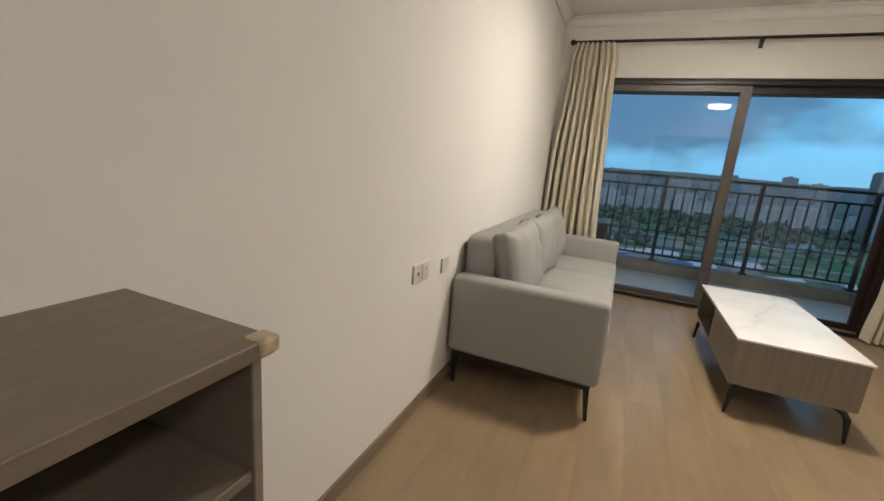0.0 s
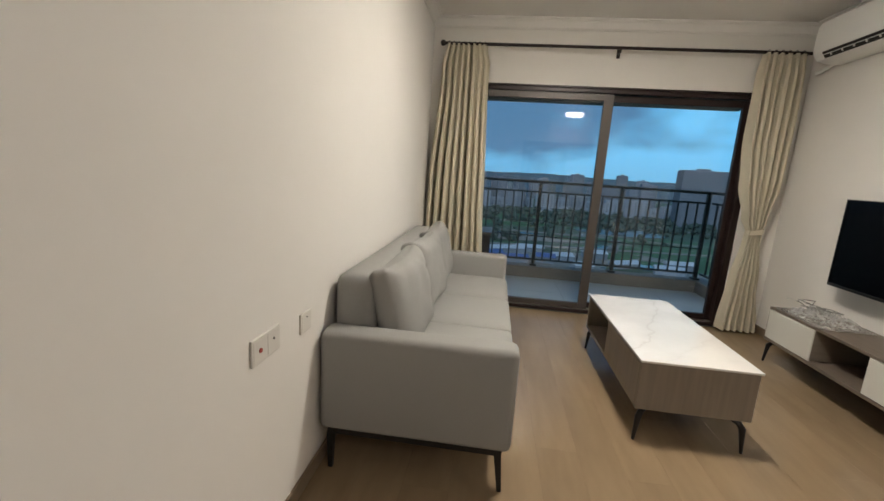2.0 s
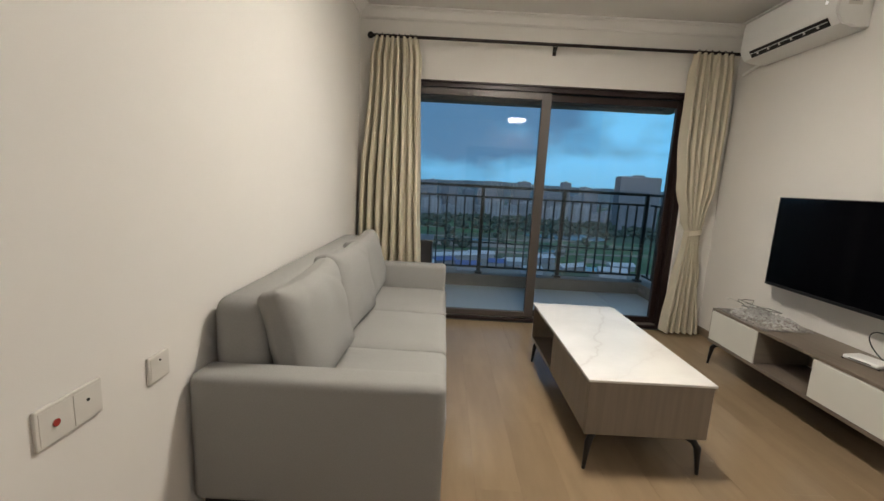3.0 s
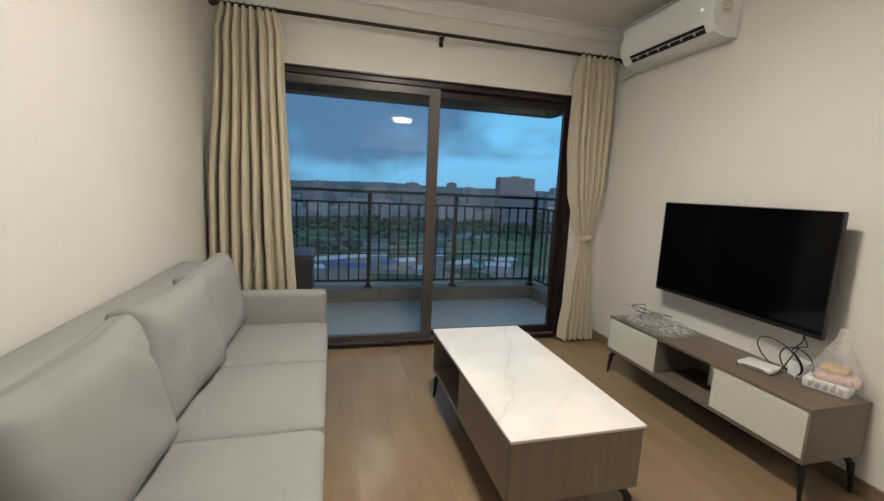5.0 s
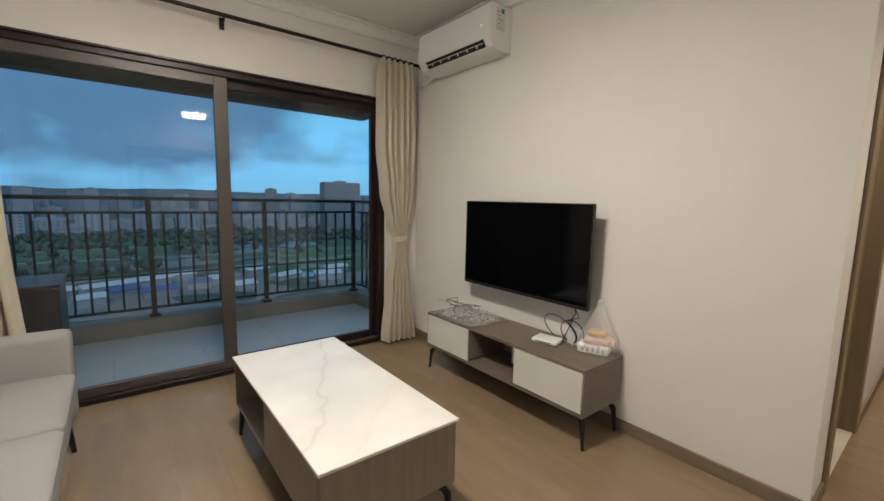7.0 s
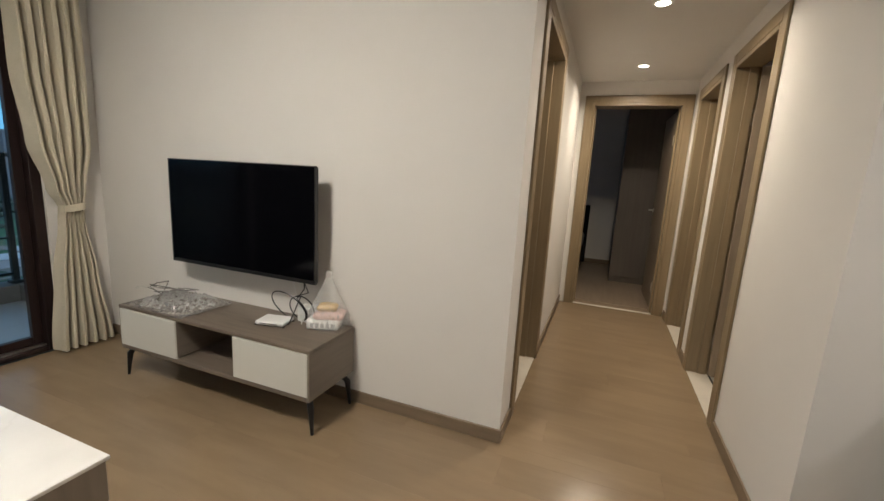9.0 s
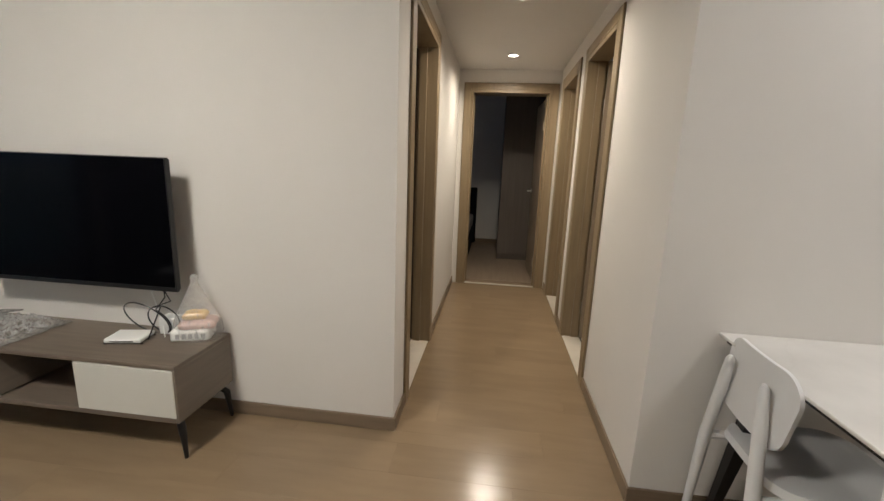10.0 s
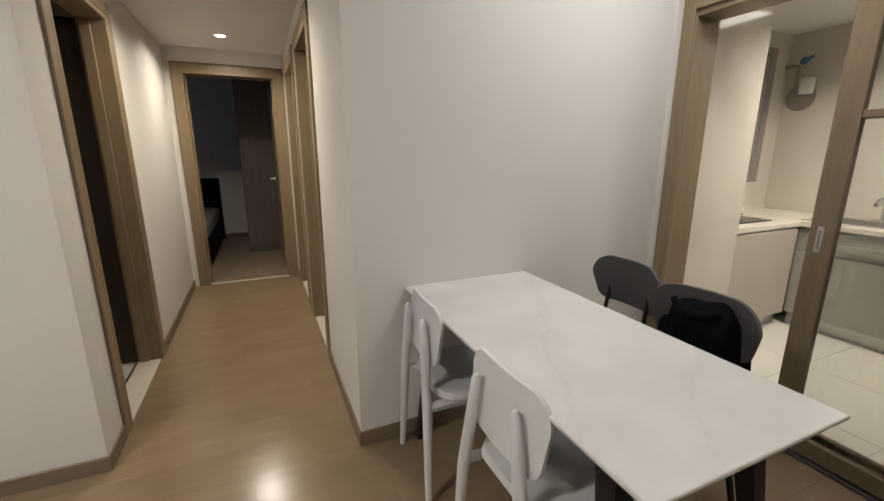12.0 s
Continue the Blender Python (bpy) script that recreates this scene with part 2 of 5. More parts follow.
# ---- building helpers ----


def part(name, bm, mat, parent=None, label="", kind="", smooth=False, loc=None, category="", group=""):
    me = bpy.data.meshes.new(name)
    bmesh.ops.recalc_face_normals(bm, faces=bm.faces)
    if smooth:
        for f in bm.faces:
            f.smooth = True
    bm.to_mesh(me)
    bm.free()
    me.materials.append(mat)
    if smooth:
        me.set_sharp_from_angle(angle=radians(38))
    ob = new(name, me)
    if parent:
        ob.parent = parent
    if loc:
        ob.location = loc
    return tagged(ob, label, category, group, kind)


def thing(name, loc, label, category, group="", rz=0):
    ob = new(name)
    ob.empty_display_size = 0.1
    ob.location = loc
    ob.rotation_euler = (0, 0, radians(rz))
    return tagged(ob, label, category, group)


def box(x0, x1, y0, y1, z0, z1, bevel=0.0, seg=2, bm=None, m=None):
    out = bm or bmesh.new()
    vs = [out.verts.new((x, y, z)) for x in (x0, x1) for y in (y0, y1) for z in (z0, z1)]
    q = [(0, 1, 3, 2), (4, 6, 7, 5), (0, 4, 5, 1), (2, 3, 7, 6), (0, 2, 6, 4), (1, 5, 7, 3)]
    fs = [out.faces.new([vs[i] for i in a]) for a in q]
    if m:
        bmesh.ops.transform(out, matrix=m, verts=vs)
    if bevel:
        es = list({e for f in fs for e in f.edges})
        bmesh.ops.bevel(out, geom=es, offset=bevel, segments=seg, affect="EDGES", profile=0.5, clamp_overlap=True)
    return out


def tube(points, radii, n=10, bm=None, square=False, cap=True):
    """A round or square bar swept through points."""
    out = bm or bmesh.new()
    pts = [Vector(p) for p in points]
    if not hasattr(radii, "__len__"):
        radii = [radii] * len(pts)
    rings = []
    ref = None
    for i, p in enumerate(pts):
        d = (pts[min(i + 1, len(pts) - 1)] - pts[max(i - 1, 0)]).normalized()
        if ref is None:
            ref = Vector((0, 0, 1)) if abs(d.z) < 0.9 else Vector((0, 1, 0))
        a = (ref - d * ref.dot(d)).normalized()
        ref = a
        b = d.cross(a)
        r = radii[i]
        k = 4 if square else n
        off = math.pi / 4 if square else 0
        rr = r * math.sqrt(2) if square else r
        rings.append([out.verts.new(p + rr * (math.cos(off + 2 * math.pi * j / k) * a + math.sin(off + 2 * math.pi * j / k) * b)) for j in range(k)])
    for A, B in zip(rings, rings[1:]):
        for j in range(len(A)):
            out.faces.new((A[j], A[(j + 1) % len(A)], B[(j + 1) % len(A)], B[j]))
    if cap:
        out.faces.new(rings[0][::-1])
        out.faces.new(rings[-1])
    return out


def disc_stack(profile, center, n=32, bm=None):
    """A turned shape about z: (radius, height) pairs."""
    out = bm or bmesh.new()
    rings = [[out.verts.new((center[0] + r * math.cos(2 * math.pi * j / n), center[1] + r * math.sin(2 * math.pi * j / n), center[2] + h)) for j in range(n)] for r, h in profile]
    for A, B in zip(rings, rings[1:]):
        for j in range(n):
            out.faces.new((A[j], A[(j + 1) % n], B[(j + 1) % n], B[j]))
    out.faces.new(rings[0][::-1])
    out.faces.new(rings[-1])
    return out


def cushion(x0, x1, y0, y1, z0, z1, puff=0.03, r=0.04, m=None, seed=0, n=14):
    """A stuffed block with rounded edges and a slightly swollen, uneven face."""
    out = bmesh.new()
    bmesh.ops.create_cube(out, size=2)
    bmesh.ops.subdivide_edges(out, edges=out.edges[:], cuts=n, use_grid_fill=True)
    c = Vector(((x0 + x1) / 2, (y0 + y1) / 2, (z0 + z1) / 2))
    h = Vector(((x1 - x0) / 2, (y1 - y0) / 2, (z1 - z0) / 2))
    for v in out.verts:
        u = v.co.copy()
        p = Vector((u.x * h.x, u.y * h.y, u.z * h.z))
        inner = Vector([max(-h[i] + r, min(h[i] - r, p[i])) for i in range(3)])
        d = p - inner
        if d.length > 1e-6:
            p = inner + d.normalized() * r
        thin = min(range(3), key=lambda i: h[i])
        others = [i for i in range(3) if i != thin]
        w = (1 - u[others[0]] ** 4) * (1 - u[others[1]] ** 4)
        nz = noise.noise(Vector((u.x * 1.7 + seed, u.y * 1.7, u.z * 1.7)))
        p[thin] += math.copysign(1, u[thin]) * (w * puff if abs(u[thin]) > 0.99 else 0) * (1 + 0.5 * nz)
        p += Vector((nz, -nz, nz)) * 0.0025
        v.co = p + c
    if m:
        bmesh.ops.transform(out, matrix=m, verts=out.verts)
    return out


def thicken(bm, t):
    """Gives a sheet of faces a thickness, with closed rims."""
    bm.normal_update()
    verts, faces = list(bm.verts), list(bm.faces)
    rim = [e for e in bm.edges if len(e.link_faces) == 1]
    twin = {v: bm.verts.new(v.co - v.normal * t) for v in verts}
    for f in faces:
        bm.faces.new([twin[v] for v in reversed(f.verts)])
    for e in rim:
        a, b = e.verts
        bm.faces.new((a, b, twin[b], twin[a]))


# ---- setting ----
W = 3.228       # plane of the television wall
XD = 2.95       # plane of the dining wall
YK = -5.70      # plane of the kitchen wall
YN, YS = -2.91, -3.945   # the corridor's two walls
XE = 5.97       # the corridor's end wall
H, HC = 2.68, 2.28
T = 0.18


def wall(name, boxes, mat=PAINT):
    bm = bmesh.new()
    for b in boxes:
        box(*b, bm=bm)
    return part(name, bm, mat, kind="structure")


WX0, WX1, WZ = 0.40, 2.905, 2.135
wall("wall_window", [(-T, WX0, 0, 0.2, 0, H), (WX0, WX1, 0, 0.2, WZ, H), (WX1, W + T, 0, 0.2, 0, H)])
wall("wall_sofa", [(-T, 0, YK - T, 0, 0, H)])
wall("wall_television", [(W, W + T, YN + 0.115, 0, 0, H)])
D1 = (3.52, 4.33)
D2 = (3.90, 4.66)
D3 = (4.98, 5.72)
DE = (-3.86, -3.03)
DH = 2.08
TD = 0.115
wall("wall_corridor_north", [(W, D1[0], YN, YN + TD, 0, H), (D1[0], D1[1], YN, YN + TD, DH, H), (D1[1], XE + T, YN, YN + TD, 0, H)])
wall("wall_corridor_south", [(XD + T, D2[0], YS - TD, YS, 0, H), (D2[0], D2[1], YS - TD, YS, DH, H), (D2[1], D3[0], YS - TD, YS, 0, H),
                             (D3[0], D3[1], YS - TD, YS, DH, H), (D3[1], XE + T, YS - TD, YS, 0, H)])
wall("wall_dining", [(XD, XD + T, YK - T, YS, 0, H)])
wall("wall_corridor_end", [(XE, XE + T, DE[1], YN, 0, H), (XE, XE + T, DE[0], DE[1], DH, H), (XE, XE + T, YS, DE[0], 0, H)])
KX0, KX1 = 1.30, 2.87
wall("wall_kitchen_opening", [(0, KX0, YK - T, YK, 0, H), (KX0, KX1, YK - T, YK, 2.04, H), (KX1, XD, YK - T, YK, 0, H)])
part("ceiling", box(-T, W + T, YK - T, 0.2, H, H + 0.15), CEIL, kind="structure")
part("ceiling_corridor", box(XD + 0.02, XE, YS, YN, HC, HC + 0.1), CEIL, kind="structure")

# rooms beyond the corridor's doors
wall("wall_north_room", [(W + T, W + T + 0.1, YN + TD, -0.3, 0, H), (W + T, XE, -0.3, -0.2, 0, H)])
wall("wall_south_rooms", [(4.78, 4.86, -6.3, YS - TD, 0, H), (XD + T, XE + T, -6.4, -6.3, 0, H), (XE, XE + T, -6.3, YS - TD, 0, H)])
wall("wall_bedroom", [(8.6, 8.75, -6.3, -0.3, 0, H), (XE + T, 8.6, -5.2, -5.05, 0, H), (XE + T, 8.6, -0.9, -0.75, 0, H), (XE, XE + T, YN + TD, -0.75, 0, H)])
part("ceiling_rooms", box(W + T, 8.75, YN + TD, -0.2, H, H + 0.1), CEIL, kind="structure")
part("ceiling_rooms_south", box(XD + T, 8.75, -6.4, YS - TD, H, H + 0.1), CEIL, kind="structure")
part("ceiling_bedroom", box(XE + T, 8.75, YS - TD, YN + TD, H, H + 0.1), CEIL, kind="structure")


def cornice(name, run, wall_side):
    """A stepped plaster moulding below the ceiling; run: (x0, y0, x1, y1); wall_side: unit vector into the room."""
    bm = bmesh.new()
    x0, y0, x1, y1 = run
    prof = [(0.0, 0.085), (0.012, 0.085), (0.012, 0.07), (0.02, 0.06), (0.045, 0.03), (0.06, 0.022), (0.06, 0.012), (0.075, 0.012), (0.075, 0.0), (0.0, 0.0)]
    ends = []
    for x, y in ((x0, y0), (x1, y1)):
        ends.append([bm.verts.new((x + wall_side[0] * a, y + wall_side[1] * a, H - b)) for a, b in prof])
    for j in range(len(prof)):
        k = (j + 1) % len(prof)
        bm.faces.new((ends[0][j], ends[0][k], ends[1][k], ends[1][j]))
    bm.faces.new(ends[0])
    bm.faces.new(ends[1][::-1])
    return part(name, bm, CEIL, kind="structure")


cornice("trim_cornice_window", (0.0, -0.002, W, -0.002), (0, -1))
cornice("trim_cornice_sofa", (0.002, -0.08, 0.002, YK), (1, 0))
cornice("trim_cornice_television", (W - 0.002, -0.08, W - 0.002, YN), (-1, 0))
cornice("trim_cornice_dining", (XD - 0.002, YS, XD - 0.002, YK), (-1, 0))


def skirting(name, x0, y0, x1, y1, nx, ny, h=0.07, t=0.012):
    xs = sorted((x0, x1 + nx * t)) if nx else sorted((x0, x1))
    ys = sorted((y0, y1 + ny * t)) if ny else sorted((y0, y1))
    part(name, box(xs[0], xs[1], ys[0], ys[1], 0.0, h, bevel=0.003, seg=1), SKIRT, kind="structure")


skirting("baseboard_sofa", 0, 0, 0, YK, 1, 0)
skirting("baseboard_window_a", 0.014, 0, WX0, 0, 0, -1)
skirting("baseboard_window_b", WX1, 0, W - 0.014, 0, 0, -1)
skirting("baseboard_television", W, 0, W, YN - 0.012, -1, 0)
CW = 0.068
skirting("baseboard_corridor_a", W, YN, D1[0] - CW, YN, 0, -1)
skirting("baseboard_corridor_b", D1[1] + CW, YN, XE, YN, 0, -1)
skirting("baseboard_corridor_c", XD, YS, D2[0] - CW, YS, 0, 1)
skirting("baseboard_corridor_d", D2[1] + CW, YS, D3[0] - CW, YS, 0, 1)
skirting("baseboard_corridor_e", D3[1] + CW, YS, XE, YS, 0, 1)
skirting("baseboard_dining", XD, YS + 0.012, XD, YK + 0.03, -1, 0)
skirting("baseboard_bedroom", 8.6, -5.0, 8.6, -0.9, -1, 0)


def doorway(name, label, axis, a0, a1, face, out, depth=TD, top=DH, leaf_angle=None, hinge_at=1, handle=False, other=True):
    """A casing with jambs and a stone threshold. axis: the way the wall runs; face: its plane; out: the room's side."""
    base = new(name)
    tagged(base, label, "door", kind="structure")

    def place(u0, u1, v0, v1, z0, z1, bevel=0.003):
        v0, v1 = sorted((v0, v1))
        return box(u0, u1, v0, v1, z0, z1, bevel=bevel, seg=1) if axis == "x" else box(v0, v1, u0, u1, z0, z1, bevel=bevel, seg=1)
    p = face + out * 0.014
    for side, (u0, u1) in (("a", (a0 - CW, a0)), ("b", (a1, a1 + CW))):
        part("casing", place(u0, u1, face, p, 0, top + CW), CASING, base)
    part("casing", place(a0, a1, face, p, top, top + CW), CASING, base)
    inner = face - out * (depth + 0.012)
    part("jamb", place(a0, a0 + 0.03, p - out * 0.001, inner, 0, top), CASING, base)
    part("jamb", place(a1 - 0.03, a1, p - out * 0.001, inner, 0, top), CASING, base)
    part("jamb", place(a0 + 0.03, a1 - 0.03, p - out * 0.001, inner, top - 0.03, top), CASING, base)
    for u0, u1 in ((a0 + 0.03, a0 + 0.045), (a1 - 0.045, a1 - 0.03)):
        part("door_stop", place(u0, u1, face - out * 0.06, face - out * 0.11, 0.004, top - 0.03, 0.002), CASING, base)
    part("threshold", place(a0 + 0.03, a1 - 0.03, face + out * 0.002, inner if axis == "x" else face - out * 0.035, 0.0, 0.006, 0.002), TILE_STONE, base)
    # dark bar that draws the shadow line behind the stone
    if axis == "x":
        part("threshold_strip", place(a0 + 0.03, a1 - 0.03, inner, inner - out * 0.012, 0.0, 0.008, 0.002), SHADE_BROWN, base)
    if leaf_angle is not None:
        wdt = a1 - a0 - 0.07
        # the first door's leaf is coloured as dark as its shade
        leaf_mat = SHADE_BROWN if name == "door_1" else LEAF
        leaf = box(0, wdt, -0.04, 0, 0.012, top - 0.036, bevel=0.003, seg=1)
        hu = a1 - 0.032 if hinge_at else a0 + 0.032
        hv = face - out * (depth + 0.01)
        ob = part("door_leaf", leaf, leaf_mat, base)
        ob.location = (hu, hv, 0) if axis == "x" else (hv, hu, 0)
        ob.rotation_euler = (0, 0, radians(leaf_angle))
        for z in (0.25, 1.75) if name != "door_1" else ():
            hb = tube([(0, 0.008, z - 0.05), (0, 0.008, z + 0.05)], 0.009, n=8)
            part("hinge", hb, HINGE, ob)
            jm = a1 - 0.0305 if hinge_at else a0 + 0.0305
            sg = -1 if hinge_at else 1
            v0 = face - out * (depth - 0.035)
            plate = box(min(jm, jm + sg * 0.002), max(jm, jm + sg * 0.002), min(v0, v0 - out * 0.035), max(v0, v0 - out * 0.035), z - 0.05, z + 0.05) if axis == "x" else \
                box(min(v0, v0 - out * 0.035), max(v0, v0 - out * 0.035), min(jm, jm + sg * 0.002), max(jm, jm + sg * 0.002), z - 0.05, z + 0.05)
            part("hinge_plate", plate, HINGE, base)
        if handle:
            for sgn in (0.008, -0.048):
                hd = disc_stack([(0.024, -0.004), (0.024, 0.004)], (0, 0, 0), n=20)
                bmesh.ops.transform(hd, matrix=pose(wdt - 0.06, sgn, 1.02, 90), verts=hd.verts)
                tube([(wdt - 0.06, sgn, 1.02), (wdt - 0.06, sgn + (0.045 if sgn > 0 else -0.045), 1.02),
                      (wdt - 0.17, sgn + (0.05 if sgn > 0 else -0.05), 1.02)], [0.009, 0.009, 0.008], bm=hd)
                part("door_handle", hd, STEEL, ob, "satin steel lever handle", smooth=True)
    return base


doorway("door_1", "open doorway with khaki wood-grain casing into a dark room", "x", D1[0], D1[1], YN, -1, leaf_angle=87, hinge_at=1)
doorway("door_2", "open khaki wood-grain interior door with a pale stone threshold", "x", D2[0], D2[1], YS, 1, leaf_angle=-100, hinge_at=1, handle=True)
doorway("door_3", "open khaki wood-grain door further down the corridor", "x", D3[0], D3[1], YS, 1, leaf_angle=-98, hinge_at=1, handle=True)
doorway("door_4", "open doorway at the corridor's end with khaki wood-grain casing, dark bedroom beyond", "y", DE[0], DE[1], XE, -1, depth=T, leaf_angle=1.5, hinge_at=0, handle=True)

# kitchen opening: casing and sliding glass doors
ks = tagged(new("door_5"), "khaki wood-grain casing of the wide kitchen opening", "door frame", kind="structure")
part("casing", box(KX1 - 0.034, KX1 + 0.036, YK, YK + 0.016, 0, 2.10, bevel=0.003, seg=1), CASING, ks)
part("casing", box(KX0 - 0.07, KX0, YK, YK + 0.016, 0, 2.10, bevel=0.003, seg=1), CASING, ks)
part("casing", box(KX0, KX1 - 0.034, YK, YK + 0.016, 2.03, 2.10, bevel=0.003, seg=1), CASING, ks)
part("jamb", box(KX1 - 0.034, KX1 - 0.002, YK - T, YK - 0.002, 0, 2.03, bevel=0.003, seg=1), CASING, ks)
part("jamb", box(KX0 + 0.002, KX0 + 0.035, YK - T, YK - 0.002, 0, 2.03, bevel=0.003, seg=1), CASING, ks)
part("jamb", box(KX0 + 0.035, KX1 - 0.035, YK - T, YK - 0.002, 2.00, 2.038, bevel=0.003, seg=1), CASING, ks)
part("track", box(KX0 + 0.035, KX1 - 0.035, YK - T + 0.01, YK - 0.01, 0.0, 0.012, bevel=0.002, seg=1), BRONZE_LIT, ks)
for yy in (YK - 0.05, YK - 0.12):
    part("track_rail", box(KX0 + 0.04, KX1 - 0.04, yy - 0.004, yy + 0.004, 0.012, 0.02), BRONZE_LIT, ks)


def sliding_leaf(x0, x1, y, label):
    d = thing("sliding_door", ((x0 + x1) / 2, y, 0.02), label, "sliding door", "sliding doors of the kitchen")
    hw, s, z1 = (x1 - x0) / 2, 0.088, 1.965
    part("stile", box(-hw, -hw + s, -0.018, 0.018, 0, z1, bevel=0.004), SLIDE, d)
    part("stile", box(hw - s, hw, -0.018, 0.018, 0, z1, bevel=0.004), SLIDE, d)
    part("rail", box(-hw + s, hw - s, -0.018, 0.018, 0, 0.08, bevel=0.004), SLIDE, d)
    part("rail", box(-hw + s, hw - s, -0.018, 0.018, z1 - 0.08, z1, bevel=0.004), SLIDE, d)
    part("glazing_bar", box(-hw + s, hw - s, -0.014, 0.014, 1.445, 1.475, bevel=0.004), SLIDE, d)
    part("pane", box(-hw + s - 0.004, hw - s + 0.004, -0.003, 0.003, 0.078, 1.447), CLEAR, d)
    part("pane", box(-hw + s - 0.004, hw - s + 0.004, -0.003, 0.003, 1.473, z1 - 0.078), CLEAR, d)
    hp = box(hw - 0.050, hw - 0.028, 0.0182, 0.0205, 0.91, 1.02, bevel=0.002)
    part("pull", hp, STEEL, d, "steel recessed pull")
    part("pull_recess", box(hw - 0.044, hw - 0.034, 0.0206, 0.0212, 0.925, 1.005), K_FRAME, d)
    return d


sliding_leaf(1.36, 2.207, YK - 0.04, "half-open sliding kitchen door with khaki frame, glass and steel pull")
sliding_leaf(1.39, 2.240, YK - 0.12, "rear sliding kitchen door with khaki frame and glass, pushed aside")

# ---- balcony door ----
bd = tagged(new("window_1"), "wide sliding balcony door in dark bronze aluminium", "balcony door", kind="structure")
FY = 0.02
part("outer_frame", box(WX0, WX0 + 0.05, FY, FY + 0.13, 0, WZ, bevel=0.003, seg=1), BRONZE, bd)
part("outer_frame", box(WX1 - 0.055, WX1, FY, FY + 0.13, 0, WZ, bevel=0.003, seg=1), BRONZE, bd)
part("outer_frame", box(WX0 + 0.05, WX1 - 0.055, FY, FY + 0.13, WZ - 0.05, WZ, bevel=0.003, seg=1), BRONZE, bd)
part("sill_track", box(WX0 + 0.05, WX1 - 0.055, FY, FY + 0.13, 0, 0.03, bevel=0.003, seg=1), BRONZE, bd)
for yy in (FY + 0.03, FY + 0.075):
    part("track_rail", box(WX0 + 0.05, WX1 - 0.055, yy, yy + 0.006, 0.03, 0.042), STEEL, bd)
part("reveal_trim", box(WX0 - 0.0, WX1 + 0.0, -0.006, FY - 0.002, WZ - 0.012, WZ - 0.001), BRONZE, bd)


def sash(x0, x1, y, mat, sl, sr):
    s = thing("sliding_sash", ((x0 + x1) / 2, y, 0.042), "glazed balcony sliding sash in bronze aluminium, closed", "sliding door", "sashes of the balcony door")
    hw, z1 = (x1 - x0) / 2, WZ - 0.05 - 0.046
    part("stile", box(-hw, -hw + sl, -0.02, 0.02, 0, z1, bevel=0.003, seg=1), mat, s)
    part("stile", box(hw - sr, hw, -0.02, 0.02, 0, z1, bevel=0.003, seg=1), mat, s)
    part("rail", box(-hw + sl, hw - sr, -0.02, 0.02, 0, 0.055, bevel=0.003, seg=1), mat, s)
    part("rail", box(-hw + sl, hw - sr, -0.02, 0.02, z1 - 0.06, z1, bevel=0.003, seg=1), mat, s)
    g = part("pane", box(-hw + sl - 0.005, hw - sr + 0.005, -0.004, 0.004, 0.05, z1 - 0.055), GLASS, s)
    g.visible_shadow = False
    return s


# the inner sash takes the paler bronze, room light included in the colour
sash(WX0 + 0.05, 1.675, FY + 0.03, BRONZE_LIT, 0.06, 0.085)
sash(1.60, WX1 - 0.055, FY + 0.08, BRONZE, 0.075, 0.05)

# ---- balcony ----
BY = 1.47
BXL, BXR = -0.25, 3.34
part("balcony_slab", box(BXL - 0.2, BXR + 0.2, 0.2, BY + 0.22, -0.25, -0.045), CONCRETE, kind="structure")
part("wall_balcony_kerb", box(BXL, BXR, BY, BY + 0.2, -0.045, 0.12, bevel=0.008), CONCRETE, kind="structure")
part("wall_balcony_kerb_side", box(BXR - 0.0, BXR + 0.18, 0.2, BY + 0.2, -0.045, 0.12, bevel=0.008), CONCRETE, kind="structure")
part("wall_balcony_left", box(BXL - 0.2, BXL, 0.2, BY + 0.2, -0.045, 2.6), CONCRETE, kind="structure")
part("ceiling_balcony", box(BXL - 0.2, BXR + 0.2, 0.2, BY + 0.25, 2.5, 2.62), CONCRETE, kind="structure")
part("beam_balcony", box(BXL, BXR + 0.2, BY - 0.01, BY + 0.2, 2.25, 2.5), CONCRETE, kind="structure")
part("beam_balcony_side", box(BXR, BXR + 0.2, 0.2, BY - 0.01, 2.25, 2.5), CONCRETE, kind="structure")
part("wall_facade", box(W + T, BXR + 6, 0.0, 0.2, -3, 6), CONCRETE, kind="structure")
part("wall_facade_left", box(-4, BXL - 0.2, 0.0, 0.2, -3, 6), CONCRETE, kind="structure")

RY = 1.555
rl = thing("balcony_railing", (1.3, RY, 0.12), "dark teal metal balcony railing with slim upright bars", "railing")
ZT = 1.256 - 0.12
xs_posts = [-0.22, 0.80 - 0.55, 1.27, 2.30, 3.355]
for x in xs_posts:
    part("post", box(x - 1.3 - 0.022, x - 1.3 + 0.022, -0.022, 0.022, 0, ZT - 0.02, bevel=0.003, seg=1), RAIL, rl)
    part("post_base", box(x - 1.3 - 0.045, x - 1.3 + 0.045, -0.045, 0.045, 0, 0.03, bevel=0.006, seg=1), RAIL, rl)
part("handrail", box(-0.24 - 1.3, 3.38 - 1.3, -0.03, 0.03, ZT - 0.03, ZT + 0.005, bevel=0.006), RAIL, rl)
part("upper_rail", box(-0.24 - 1.3, 3.36 - 1.3, -0.012, 0.012, ZT - 0.155, ZT - 0.13), RAIL, rl)
part("middle_rail", box(-0.24 - 1.3, 3.36 - 1.3, -0.010, 0.010, 0.40, 0.416), RAIL, rl)
